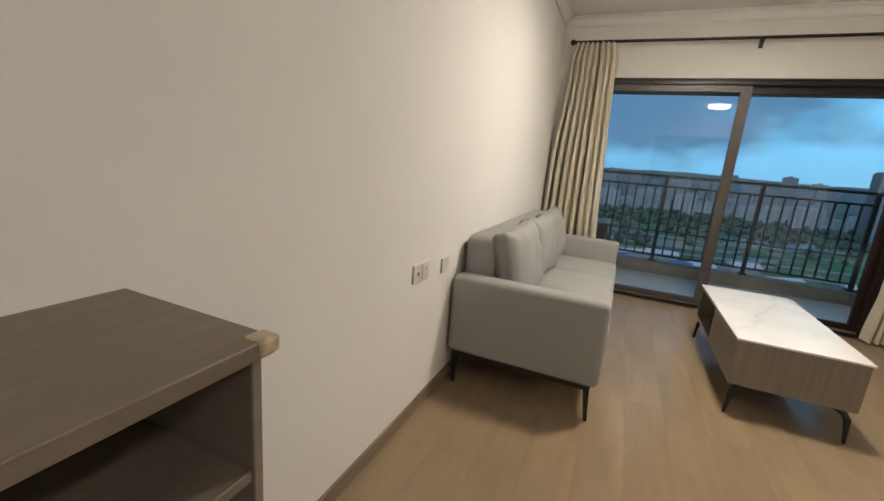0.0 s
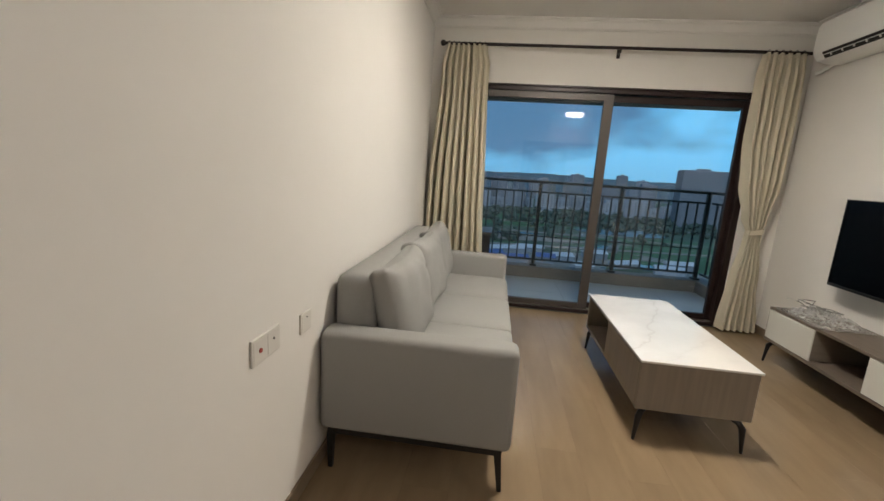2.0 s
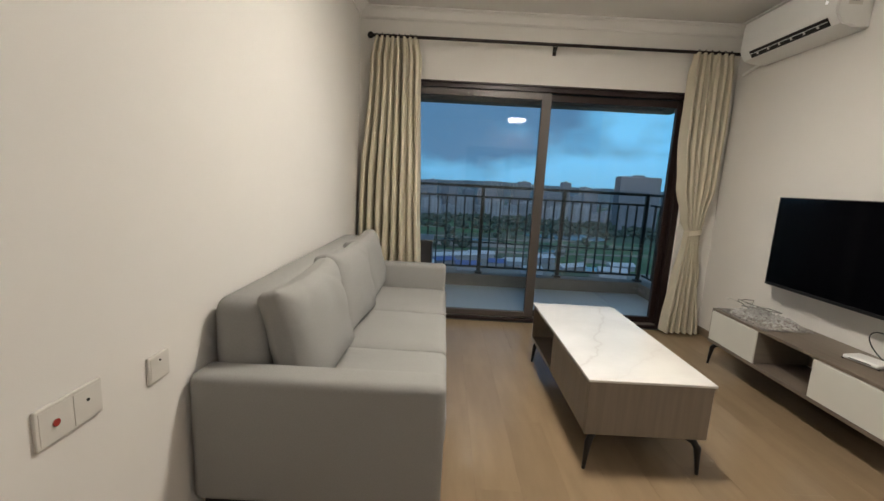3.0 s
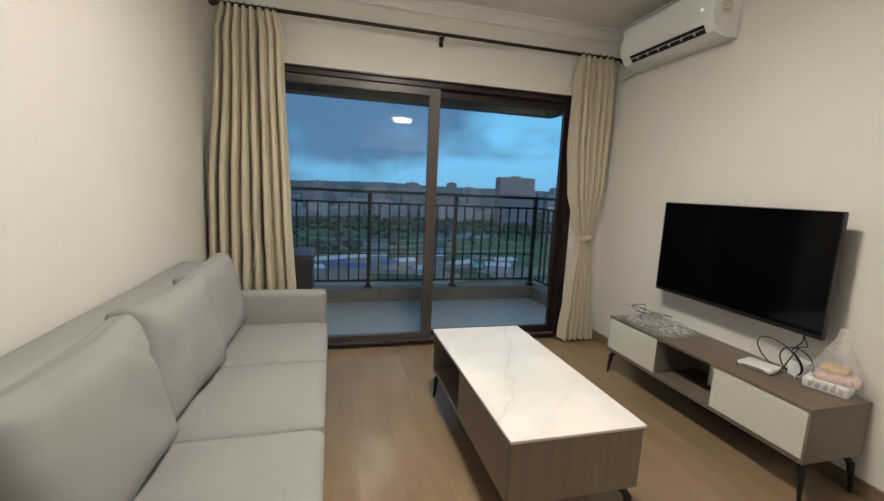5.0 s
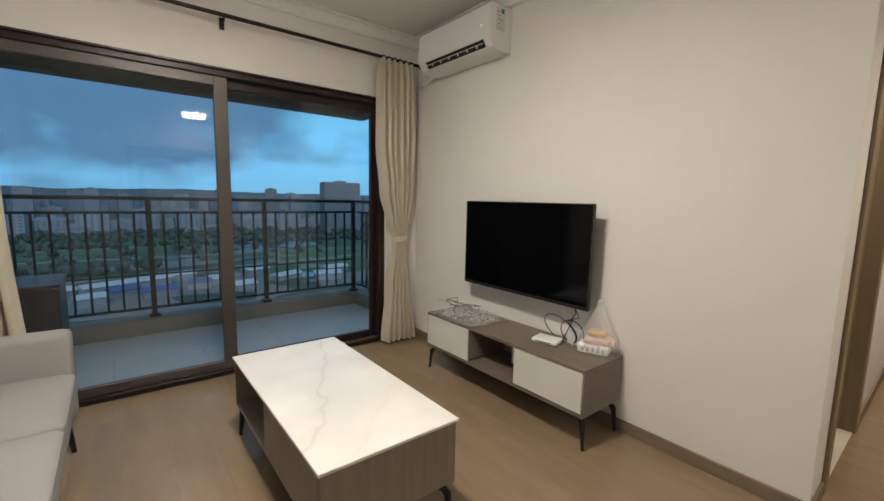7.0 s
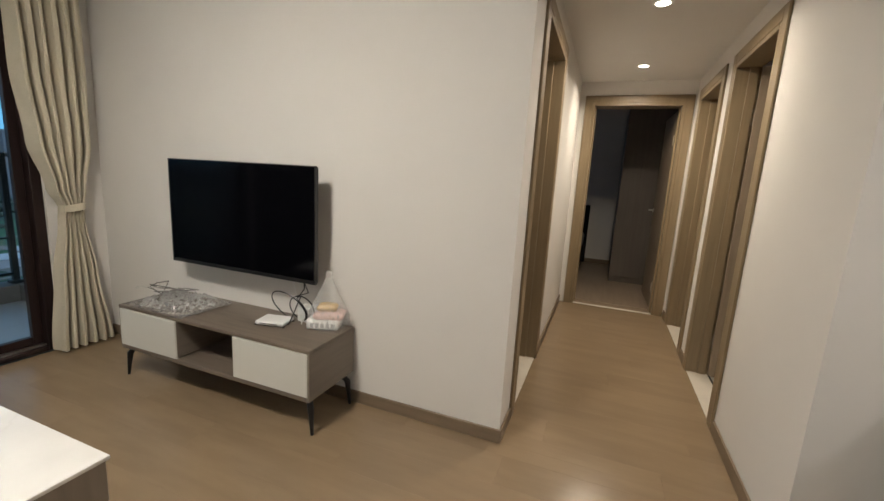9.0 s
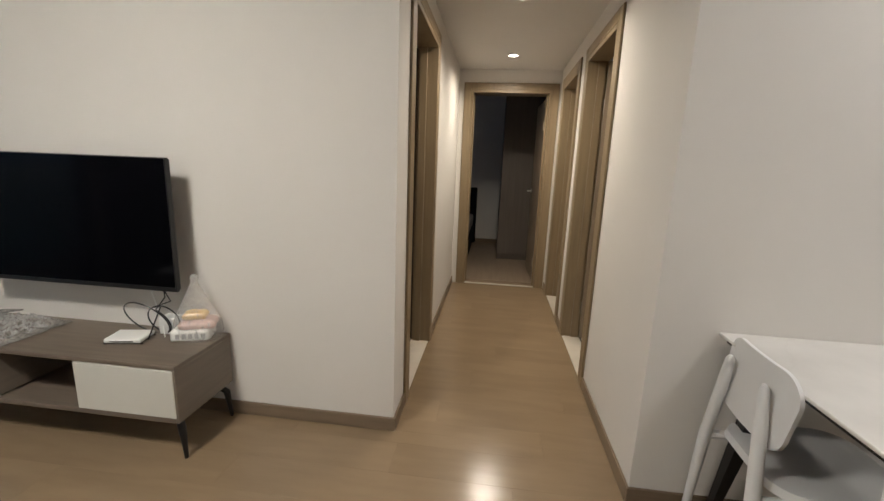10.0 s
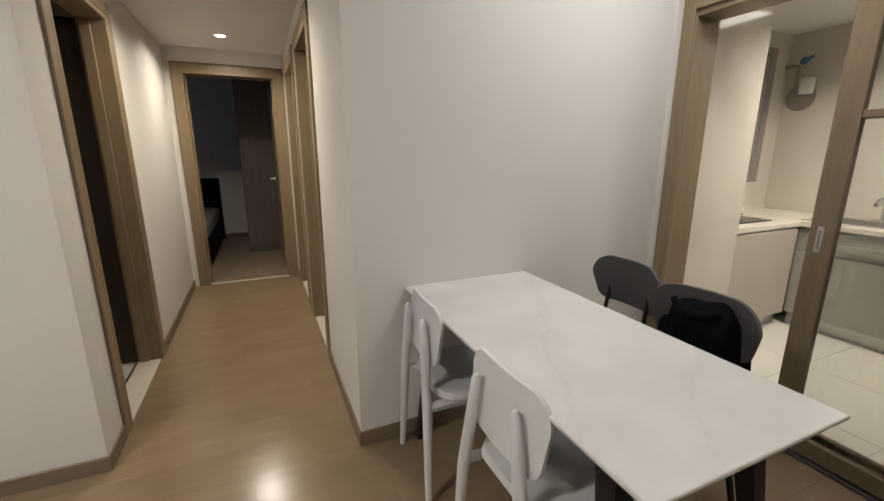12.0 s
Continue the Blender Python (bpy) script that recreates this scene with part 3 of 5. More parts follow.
part("lower_rail", box(-0.24 - 1.3, 3.36 - 1.3, -0.012, 0.012, 0.075, 0.10), RAIL, rl)
for a, b in zip(xs_posts, xs_posts[1:]):
    k = max(1, round((b - a) / 0.118))
    for i in range(1, k):
        x = a + (b - a) * i / k - 1.3
        part("baluster", box(x - 0.009, x + 0.009, -0.009, 0.009, 0.10, ZT - 0.15), RAIL, rl)
rs = thing("balcony_side_railing", (3.40, 0.9, 0.12), "dark teal metal side railing of the balcony", "railing")
part("handrail", box(-0.03, 0.03, -0.68, 0.62, ZT - 0.03, ZT + 0.005, bevel=0.006), RAIL, rs)
part("upper_rail", box(-0.012, 0.012, -0.68, 0.62, ZT - 0.155, ZT - 0.13), RAIL, rs)
part("lower_rail", box(-0.012, 0.012, -0.68, 0.62, 0.075, 0.10), RAIL, rs)
part("post", box(-0.022, 0.022, -0.68, -0.636, 0, ZT - 0.03), RAIL, rs)
for i in range(1, 11):
    y = -0.66 + 1.28 * i / 11
    part("baluster", box(-0.009, 0.009, y - 0.009, y + 0.009, 0.10, ZT - 0.15), RAIL, rs)

wm = thing("storage_box", (0.39, 1.12, -0.045), "dark brown boxy cabinet standing on the balcony floor", "cabinet")
part("body", box(-0.28, 0.28, -0.26, 0.26, 0.03, 0.64, bevel=0.012), BOX_BROWN, wm)
part("lid", box(-0.29, 0.29, -0.27, 0.27, 0.64, 0.665, bevel=0.006), BOX_BROWN, wm)
for sx in (-0.22, 0.22):
    for sy in (-0.2, 0.2):
        part("foot", tube([(sx, sy, 0), (sx, sy, 0.03)], 0.02, n=10), BLACK_METAL, wm)

# ---- outdoors ----
GZ = -42.0

GROUND = material("fields", (0.075, 0.105, 0.06), 0.95, dark=(0.03, 0.055, 0.033), scale=(0.02, 0.02, 0.02), detail=8)
GRASS = material("meadow", (0.05, 0.12, 0.045), 0.95, vary=0.3, scale=(0.06, 0.06, 0.06), detail=6)
ROAD = material("pale_earth", (0.20, 0.185, 0.16), 0.9, vary=0.2, scale=(0.1, 0.1, 0.1))
WATER = material("pond_water", (0.10, 0.13, 0.14), 0.25, vary=0.2, scale=(0.05, 0.05, 0.05))
# aerial haze is tinted into these far walls, windows and, mildly, the trees
FAR_WALL = material("hazed_building_wall", (0.19, 0.215, 0.245), 0.9, vary=0.15, scale=(0.05, 0.05, 0.05), object_random=0.25)
FAR_PALE = material("hazed_pale_wall", (0.24, 0.265, 0.29), 0.9, vary=0.12, scale=(0.05, 0.05, 0.05), object_random=0.2)
FAR_WIN = material("hazed_window_strip", (0.13, 0.15, 0.175), 0.4, vary=0.2, scale=(0.5, 0.5, 0.5))
BLUE_ROOF = material("blue_metal_roof", (0.07, 0.11, 0.25), 0.5, vary=0.15, scale=(0.2, 0.2, 0.2))
WHITE_ROOF = material("white_metal_roof", (0.42, 0.44, 0.46), 0.5, vary=0.1, scale=(0.2, 0.2, 0.2))
TREES = material("far_foliage", (0.060, 0.082, 0.062), 0.95, vary=0.35, scale=(0.3, 0.3, 0.3))

part("ground", box(-2600, 2600, -60, 3000, GZ - 1, GZ), GROUND, kind="structure")


def sheet(name, x, y, w, d, rot, mat, dz):
    bm = bmesh.new()
    n = 18
    ring = []
    for j in range(n):
        a = 2 * math.pi * j / n
        r = 1 + 0.22 * noise.noise(Vector((math.cos(a) * 1.5 + x, math.sin(a) * 1.5 + y, 0)))
        p = Vector((w / 2 * r * math.cos(a), d / 2 * r * math.sin(a), 0))
        ring.append(p)
    top = [bm.verts.new((p.x, p.y, 0.0)) for p in ring]
    low = [bm.verts.new((p.x, p.y, -dz)) for p in ring]
    bm.faces.new(top)
    for j in range(n):
        bm.faces.new((low[j], low[(j + 1) % n], top[(j + 1) % n], top[j]))
    ob = part(name, bm, mat, kind="structure")
    ob.location = (x, y, GZ + dz)
    ob.rotation_euler = (0, 0, radians(rot))
    return ob


sheet("ground_meadow", 142, 268, 128, 170, -22, GRASS, 0.2)
sheet("ground_meadow_far", -40, 420, 260, 120, 5, GRASS, 0.15)
sheet("water_pond", 112, 375, 78, 60, 8, WATER, 0.3)
sheet("ground_yard", 26, 205, 110, 70, 5, ROAD, 0.25)
sheet("ground_yard_far", 40, 300, 110, 26, 12, ROAD, 0.25)
sheet("ground_yard_strip", 96, 200, 60, 26, 18, ROAD, 0.28)
for i, (x, y, w, d, r) in enumerate([(20, 262, 420, 6, 8), (66, 230, 7, 200, -18), (0, 335, 480, 6, -5), (90, 410, 420, 8, 4), (60, 172, 300, 6, 3)]):
    ob = part("road", box(-w / 2, w / 2, -d / 2, d / 2, 0, 0.4), ROAD, kind="structure")
    ob.location, ob.rotation_euler = (x, y, GZ), (0, 0, radians(r))


def building(x, y, w, d, h, rz=0, mat=FAR_WALL, label="grey apartment block far off under a dusky sky", detail=True):
    b = thing("apartment_building", (x, y, GZ), label, "building", "distant buildings", rz)
    shell = part("wall", box(-w / 2, w / 2, -d / 2, d / 2, 0, h), mat, b)
    part("roof", box(-w / 2 + 1, w / 2 - 1, -d / 2 + 1, d / 2 - 1, h, h + 1.2), mat, b)
    part("stair_tower", box(-w * 0.12, w * 0.12, -d * 0.25, d * 0.25, h + 1.2, h + 3.2), mat, b)
    if detail:
        bm = bmesh.new()
        cols = max(3, int(w / 5))
        for k in range(1, int(h / 3.0)):
            for c in range(cols):
                xc = -w / 2 + w * (c + 0.5) / cols
                box(xc - 1.3, xc + 1.3, -d / 2 - 0.12, -d / 2 - 0.02, k * 3.0 + 0.8, k * 3.0 + 2.3, bm=bm)
        part("windows", bm, FAR_WIN, shell, kind="stuff")
    return b


rnd = random.Random(4)
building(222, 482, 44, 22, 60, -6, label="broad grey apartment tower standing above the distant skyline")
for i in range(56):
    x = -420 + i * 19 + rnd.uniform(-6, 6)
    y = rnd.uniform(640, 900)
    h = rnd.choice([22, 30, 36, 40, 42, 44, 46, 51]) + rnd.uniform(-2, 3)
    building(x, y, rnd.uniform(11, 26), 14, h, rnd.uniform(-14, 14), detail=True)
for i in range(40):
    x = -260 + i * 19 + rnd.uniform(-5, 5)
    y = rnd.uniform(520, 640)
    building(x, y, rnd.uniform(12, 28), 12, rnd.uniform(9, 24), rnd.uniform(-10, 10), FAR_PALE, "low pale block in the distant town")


def shed(x, y, w, d, h, rz, roof, label):
    s = thing("site_shed", (x, y, GZ + 0.25), label, "shed", "sheds of the building yard", rz)
    part("wall", box(-w / 2, w / 2, -d / 2, d / 2, 0, h), FAR_PALE, s)
    bm = bmesh.new()
    v = [bm.verts.new(p) for p in ((-w / 2 - .5, -d / 2 - .5, h), (w / 2 + .5, -d / 2 - .5, h), (w / 2 + .5, 0, h + 1.6), (-w / 2 - .5, 0, h + 1.6),
                                   (w / 2 + .5, d / 2 + .5, h), (-w / 2 - .5, d / 2 + .5, h))]
    bm.faces.new((v[0], v[1], v[2], v[3]))
    bm.faces.new((v[3], v[2], v[4], v[5]))
    bm.faces.new((v[0], v[3], v[5]))
    bm.faces.new((v[1], v[4], v[2]))
    bm.faces.new((v[0], v[5], v[4], v[1]))
    part("roof", bm, roof, s)


bm = bmesh.new()
ridge = []
for i in range(121):
    x = -1200 + 20 * i
    hgt = 51 + 9 * noise.noise(Vector((x / 260, 0, 3))) + 4 * noise.noise(Vector((x / 60, 0, 8)))
    ridge.append([bm.verts.new((x, 1080 + dy, GZ + hh)) for dy, hh in ((0, 0), (40, hgt * 0.7), (90, hgt), (180, hgt * 0.9), (260, 0))])
for A, B in zip(ridge, ridge[1:]):
    for k in range(4):
        bm.faces.new((A[k], B[k], B[k + 1], A[k + 1]))
# the ridge's grey-blue colour has the haze in it
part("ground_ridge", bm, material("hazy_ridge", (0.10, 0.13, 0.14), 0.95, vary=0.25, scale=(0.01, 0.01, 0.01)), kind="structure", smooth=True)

rs_ = random.Random(21)
for x, y, w, rz, roof in [(4, 226, 34, 22, WHITE_ROOF), (14, 204, 12, 8, BLUE_ROOF), (-8, 199, 9, 15, WHITE_ROOF), (30, 213, 9, -5, BLUE_ROOF), (24, 240, 15, 5, WHITE_ROOF),
                          (2, 212, 11, 30, BLUE_ROOF), (40, 222, 10, 12, WHITE_ROOF), (46, 200, 9, 12, WHITE_ROOF), (70, 214, 15, 25, WHITE_ROOF), (88, 204, 13, -12, WHITE_ROOF),
                          (60, 236, 12, 16, WHITE_ROOF), (100, 222, 14, 8, WHITE_ROOF), (-22, 222, 16, 20, WHITE_ROOF), (-30, 240, 12, 10, BLUE_ROOF)]:
    shed(x, y, w, rs_.uniform(5, 8), rs_.uniform(2.6, 3.6), rz, roof, ("blue" if roof is BLUE_ROOF else "white") + "-roofed low shed in the yard far below")

# patches of tilled ground, puddles and paths between the yard and the woods
rp = random.Random(33)
for i in range(44):
    x, y = rp.uniform(-90, 100), rp.uniform(180, 400)
    sheet("ground_patch", x, y, rp.uniform(14, 46), rp.uniform(6, 20), rp.uniform(-20, 30), rp.choice([GRASS, GRASS, ROAD, GROUND, WATER]), 0.32 + i * 0.004)

bm = bmesh.new()
rt = random.Random(9)
for i in range(1500):
    band = rt.choice([0, 1, 2, 2, 3, 4])
    y = (rt.uniform(440, 520), rt.uniform(395, 420), rt.uniform(460, 560), rt.uniform(272, 300), rt.uniform(300, 620))[band]
    x = rt.uniform(-0.62, 0.72) * y
    if band == 3 and 20 < x < 280:
        continue
    r = rt.uniform(1.4, 3.4)
    h = rt.uniform(0.7, 1.3) * r
    base = Vector((x, y, GZ))
    ico = bmesh.ops.create_icosphere(bm, subdivisions=1, radius=r, matrix=Matrix.Translation(base + Vector((0, 0, h))))
    for v in ico["verts"]:
        v.co += Vector((rt.uniform(-1, 1), rt.uniform(-1, 1), rt.uniform(-1, 1))) * r * 0.22
part("far_woods", bm, TREES, kind="stuff", label="dark green belts of trees across the fields")

# sky and cloud beyond everything
skym = bpy.data.materials.new("dusk_sky")
skym.use_nodes = True
n, l = skym.node_tree.nodes, skym.node_tree.links
for x in list(n):
    if x.type != "OUTPUT_MATERIAL":
        n.remove(x)
em = n.new("ShaderNodeEmission")
tc = n.new("ShaderNodeTexCoord")
sep = n.new("ShaderNodeSeparateXYZ")
l.new(tc.outputs["Object"], sep.inputs[0])
grad = n.new("ShaderNodeMapRange")
grad.inputs["From Min"].default_value, grad.inputs["From Max"].default_value = -40, 1100
l.new(sep.outputs["Z"], grad.inputs["Value"])
skyr = n.new("ShaderNodeValToRGB")
e = skyr.color_ramp.elements
e[0].position, e[0].color = 0.0, (0.115, 0.31, 0.50, 1)
e[1].position, e[1].color = 0.55, (0.085, 0.27, 0.46, 1)
e2 = e.new(0.16)
e2.color = (0.125, 0.42, 0.70, 1)
l.new(grad.outputs[0], skyr.inputs["Fac"])
mp = n.new("ShaderNodeMapping")
mp.inputs["Scale"].default_value = (0.0034, 0.0034, 0.0068)
mp.inputs["Location"].default_value = (0.3, 0.0, 0.25)
l.new(tc.outputs["Object"], mp.inputs[0])
cn = n.new("ShaderNodeTexNoise")
cn.inputs["Scale"].default_value = 1.0
cn.inputs["Detail"].default_value = 7
cn.inputs["Roughness"].default_value = 0.52
l.new(mp.outputs[0], cn.inputs["Vector"])
# the dark cloud bank: more to the left, with a ragged lower edge
bank = n.new("ShaderNodeMapRange")
bank.inputs["From Min"].default_value, bank.inputs["From Max"].default_value = 560, 300
bank.inputs["To Min"].default_value, bank.inputs["To Max"].default_value = -0.05, 0.29
l.new(sep.outputs["X"], bank.inputs["Value"])
low = n.new("ShaderNodeMapRange")
low.inputs["From Min"].default_value, low.inputs["From Max"].default_value = 50, 125
low.inputs["To Min"].default_value, low.inputs["To Max"].default_value = -0.35, 0.06
l.new(sep.outputs["Z"], low.inputs["Value"])
a1 = n.new("ShaderNodeMath")
a1.operation = "ADD"
l.new(cn.outputs["Fac"], a1.inputs[0])
l.new(bank.outputs[0], a1.inputs[1])
a2 = n.new("ShaderNodeMath")
a2.operation = "ADD"
l.new(a1.outputs[0], a2.inputs[0])
l.new(low.outputs[0], a2.inputs[1])
cr = n.new("ShaderNodeValToRGB")
cr.color_ramp.elements[0].position, cr.color_ramp.elements[1].position = 0.44, 0.76
l.new(a2.outputs[0], cr.inputs["Fac"])
mx = n.new("ShaderNodeMix")
mx.data_type = "RGBA"
l.new(cr.outputs["Color"], mx.inputs["Factor"])
l.new(skyr.outputs["Color"], mx.inputs["A"])
mx.inputs["B"].default_value = (0.060, 0.148, 0.270, 1)
l.new(mx.outputs["Result"], em.inputs["Color"])
em.inputs["Strength"].default_value = 1.5
l.new(em.outputs[0], n["Material Output"].inputs[0])
bm = bmesh.new()
R, seg = 1500, 48
rows_ = []
for k in range(9):
    el = radians(-4 + 74 * k / 8)
    rows_.append([bm.verts.new((R * math.cos(el) * math.sin(radians(-100 + 200 * j / seg)), R * math.cos(el) * math.cos(radians(-100 + 200 * j / seg)), R * math.sin(el))) for j in range(seg + 1)])
for A, B in zip(rows_, rows_[1:]):
    for j in range(seg):
        bm.faces.new((A[j], A[j + 1], B[j + 1], B[j]))
part("backdrop", bm, skym, kind="structure", smooth=True)

# ---- living room ----


def ceiling_lamp(name, loc, r, label, glow):
    t = thing(name, loc, label, "ceiling lamp")
    part("base", disc_stack([(r * 0.9, 0.0), (r * 0.95, -0.02), (r * 0.95, -0.03)], (0, 0, 0)), WHITE_PLASTIC, t, smooth=True)
    part("diffuser", disc_stack([(r, -0.03), (r * 1.0, -0.045), (r * 0.95, -0.062), (r * 0.8, -0.074), (r * 0.4, -0.08)], (0, 0, 0)), glow, t, "glowing white diffuser", smooth=True)
    return t


ceiling_lamp("ceiling_lamp", LIVING_LAMP, 0.2, "round white ceiling lamp, lit, above the living room", LAMP_GLOW)
ceiling_lamp("ceiling_lamp", DINING_LAMP, 0.19, "round white ceiling lamp, lit, above the dining table", LAMP_GLOW_DINING)
for s in SPOTS:
    t = thing("recessed_spotlight", s, "small round recessed ceiling spotlight, lit, in the corridor", "spotlight", "corridor spotlights")
    bm = bmesh.new()
    n_ = 28
    for (r0, z0), (r1, z1) in zip([(0.055, 0.0), (0.055, -0.006), (0.04, -0.006), (0.036, -0.001)], [(0.055, -0.006), (0.04, -0.006), (0.036, -0.001), (0.0355, -0.0005)]):
        A = [bm.verts.new((r0 * math.cos(2 * math.pi * j / n_), r0 * math.sin(2 * math.pi * j / n_), z0)) for j in range(n_)]
        B = [bm.verts.new((r1 * math.cos(2 * math.pi * j / n_), r1 * math.sin(2 * math.pi * j / n_), z1)) for j in range(n_)]
        for j in range(n_):
            bm.faces.new((A[j], A[(j + 1) % n_], B[(j + 1) % n_], B[j]))
    part("ring", bm, WHITE_PLASTIC, t)
    part("lens", disc_stack([(0.036, -0.001), (0.034, -0.004)], (0, 0, 0), n=24), SPOT_GLOW, t, "glowing lens")


def piping(x0, x1, y0, y1, z, parent, r=0.03):
    """A thin sewn cord round the upper edge of a seat cushion."""
    pts = []
    for cx, cy, a0 in ((x1 - r, y1 - r, 0), (x0 + r, y1 - r, 90), (x0 + r, y0 + r, 180), (x1 - r, y0 + r, 270)):
        pts += [(cx + r * math.cos(radians(a0 + 15 * k)), cy + r * math.sin(radians(a0 + 15 * k)), z) for k in range(7)]
    return part("piping", tube(pts + pts[:1], 0.003, n=6, cap=False), FABRIC, parent, smooth=True)


def pillow(w, seed, m):
    """A soft loose back cushion: full in the middle, thin along its seams, with drawn-out corners and soft creases."""
    bm = cushion(-0.072, 0.072, -w / 2 + 0.004, w / 2 - 0.004, 0.0, 0.43, puff=0.022, r=0.035, seed=seed, n=26)
    for v in bm.verts:
        a, b = v.co.y / (w / 2), (v.co.z - 0.215) / 0.215
        corner = (abs(a) ** 5) * (abs(b) ** 5)
        rim = max(abs(a), abs(b)) ** 7
        v.co.x *= 1 - 0.42 * min(1.0, rim) - 0.15 * min(1.0, corner)
        v.co.y -= 0.014 * a * (1 - min(1.0, b * b)) * abs(a) ** 3 - 0.012 * a * corner
        v.co.z -= 0.016 * b * abs(b) ** 3 * (1 - min(1.0, a * a)) - 0.012 * b * corner
        nz = noise.noise(Vector((a * 2.3 + seed, b * 2.3, 2.0)))
        crease = max(0.0, 1 - abs(a * 0.8 + b * 0.9 - 1.05 + 0.2 * nz) / 0.14) * 0.007
        fold = max(0.0, 1 - abs(a * 0.9 - b * 0.8 + 1.1 + 0.25 * nz) / 0.12) * 0.005
        v.co.x += 0.006 * nz - ((crease + fold) if v.co.x > 0 else 0)
    bmesh.ops.transform(bm, matrix=m, verts=bm.verts)
    return bm


def sofa():
    s = thing("sofa", (0.0, -1.55, 0), "light grey fabric three-seat sofa on thin black legs, against a wall", "sofa")
    y0, y1 = -1.012, 1.035
    part("seat_base", box(0.05, 0.80, y0 + 0.02, y1 - 0.02, 0.20, 0.33, bevel=0.02, seg=3), FABRIC, s, smooth=True)
    for a, b in ((y0, y0 + 0.13), (y1 - 0.13, y1)):
        part("arm", box(0.015, 0.825, a, b, 0.195, 0.635, bevel=0.03, seg=4), FABRIC, s, smooth=True)
    bk = box(0.02, 0.20, y0 + 0.135, y1 - 0.135, 0.25, 0.845, bevel=0.055, seg=6)
    part("backrest", bk, FABRIC, s, smooth=True)
    inner0, inner1 = y0 + 0.135, y1 - 0.135
    w = (inner1 - inner0) / 3
    for i in range(3):
        a = inner0 + i * w
        part("seat_cushion", cushion(0.19, 0.835, a + 0.003, a + w - 0.003, 0.325, 0.455, puff=0.016, r=0.03, seed=i), FABRIC, s, smooth=True)
        piping(0.194, 0.831, a + 0.006, a + w - 0.006, 0.436, s.children[-1])
        m = Matrix.Translation(((0.330, 0.322, 0.318)[i], a + w / 2 + (0.0, 0.004, 0.0)[i], 0.462)) @ Euler((radians((1.5, -1.5, 1)[i]), radians((-14, -12, -13)[i]), radians((-2.5, -4, -1.5)[i]))).to_matrix().to_4x4()
        part("back_cushion", pillow(w, 7 + i, m), FABRIC, s, smooth=True)
    fr = bmesh.new()
    for a in (y0 + 0.03, y1 - 0.03):
        box(0.05, 0.79, a - 0.012, a + 0.012, 0.172, 0.194, bm=fr)
    for x in (0.06, 0.78):
        box(x - 0.012, x + 0.012, y0 + 0.042, y1 - 0.042, 0.172, 0.194, bm=fr)
    part("under_frame", fr, BLACK_METAL, s)
    for x in (0.06, 0.775):
        for y in (y0 + 0.035, y1 - 0.035):
            dx = 0.02 if x > 0.5 else 0.0
            part("leg", tube([(x + dx, y, 0), (x, y, 0.172)], [0.009, 0.015], square=True), BLACK_METAL, s)
    return s


sofa()


def bent_leg(sx, sy, inner, knee, foot, h, parent, mat=BLACK_METAL):
    """A cast leg: a flat arm under the board, a rounded knee near the corner, then a tapering shank."""
    ix, iy = sx * inner[0], sy * inner[1]
    kx, ky = sx * knee[0], sy * knee[1]
    fx, fy = sx * foot[0], sy * foot[1]
    pts = [(ix, iy, h - 0.006), ((ix + kx) / 2, (iy + ky) / 2, h - 0.013), (kx - (kx - ix) * 0.12, ky - (ky - iy) * 0.12, h - 0.022),
           (kx + (fx - kx) * 0.15, ky + (fy - ky) * 0.15, h - 0.046), (kx + (fx - kx) * 0.55, ky + (fy - ky) * 0.55, h * 0.42), (fx, fy, 0)]
    bm = tube(pts, [0.006, 0.010, 0.0155, 0.0165, 0.012, 0.008], n=12)
    box(ix - 0.022, ix + 0.022, iy - 0.022, iy + 0.022, h - 0.004, h + 0.0005, bm=bm)
    part("leg", bm, mat, parent, smooth=True)


ct = thing("coffee_table", (1.752, -1.448, 0), "coffee table with white marbled top, wood-grain body and black legs", "coffee table")
hx, hy = 0.286, 0.592
part("tabletop", box(-hx, hx, -hy, hy, 0.430, 0.443, bevel=0.003), MARBLE, ct, "white marbled slab with grey veins")
bx0, bx1, by0, by1 = -hx + 0.008, hx - 0.008, -hy + 0.008, hy - 0.008
part("body_panel", box(bx0, bx1, by0, by0 + 0.018, 0.175, 0.43, bevel=0.002, seg=1), WOOD_V, ct)
part("body_panel", box(bx0, bx1, by1 - 0.018, by1, 0.175, 0.43, bevel=0.002, seg=1), WOOD_V, ct)
part("bottom_board", box(bx0 + 0.002, bx1 - 0.002, by0 + 0.018, by1 - 0.018, 0.178, 0.196), WOOD, ct)
part("top_board", box(bx0 + 0.002, bx1 - 0.002, by0 + 0.018, by1 - 0.018, 0.412, 0.4295), WOOD, ct)
part("divider", box(bx0 + 0.002, bx1 - 0.002, 0.03, 0.048, 0.196, 0.412), WOOD, ct)
part("drawer_front", box(bx0, bx0 + 0.018, by0 + 0.020, 0.034, 0.178, 0.411, bevel=0.002, seg=1), WOOD_V, ct)
part("drawer_front", box(bx1 - 0.018, bx1, by0 + 0.020, 0.034, 0.178, 0.411, bevel=0.002, seg=1), WOOD_V, ct)
part("niche_back", box(-0.009, 0.009, 0.048, by1 - 0.018, 0.196, 0.412), WOOD, ct)
for sx in (-1, 1):
    for sy in (-1, 1):
        bent_leg(sx, sy, (0.15, 0.475), (0.248, 0.570), (0.262, 0.578), 0.1745, ct)

tv = thing("television", (3.10, -1.384, 0.983), "wall-mounted flat black television, switched off", "television")
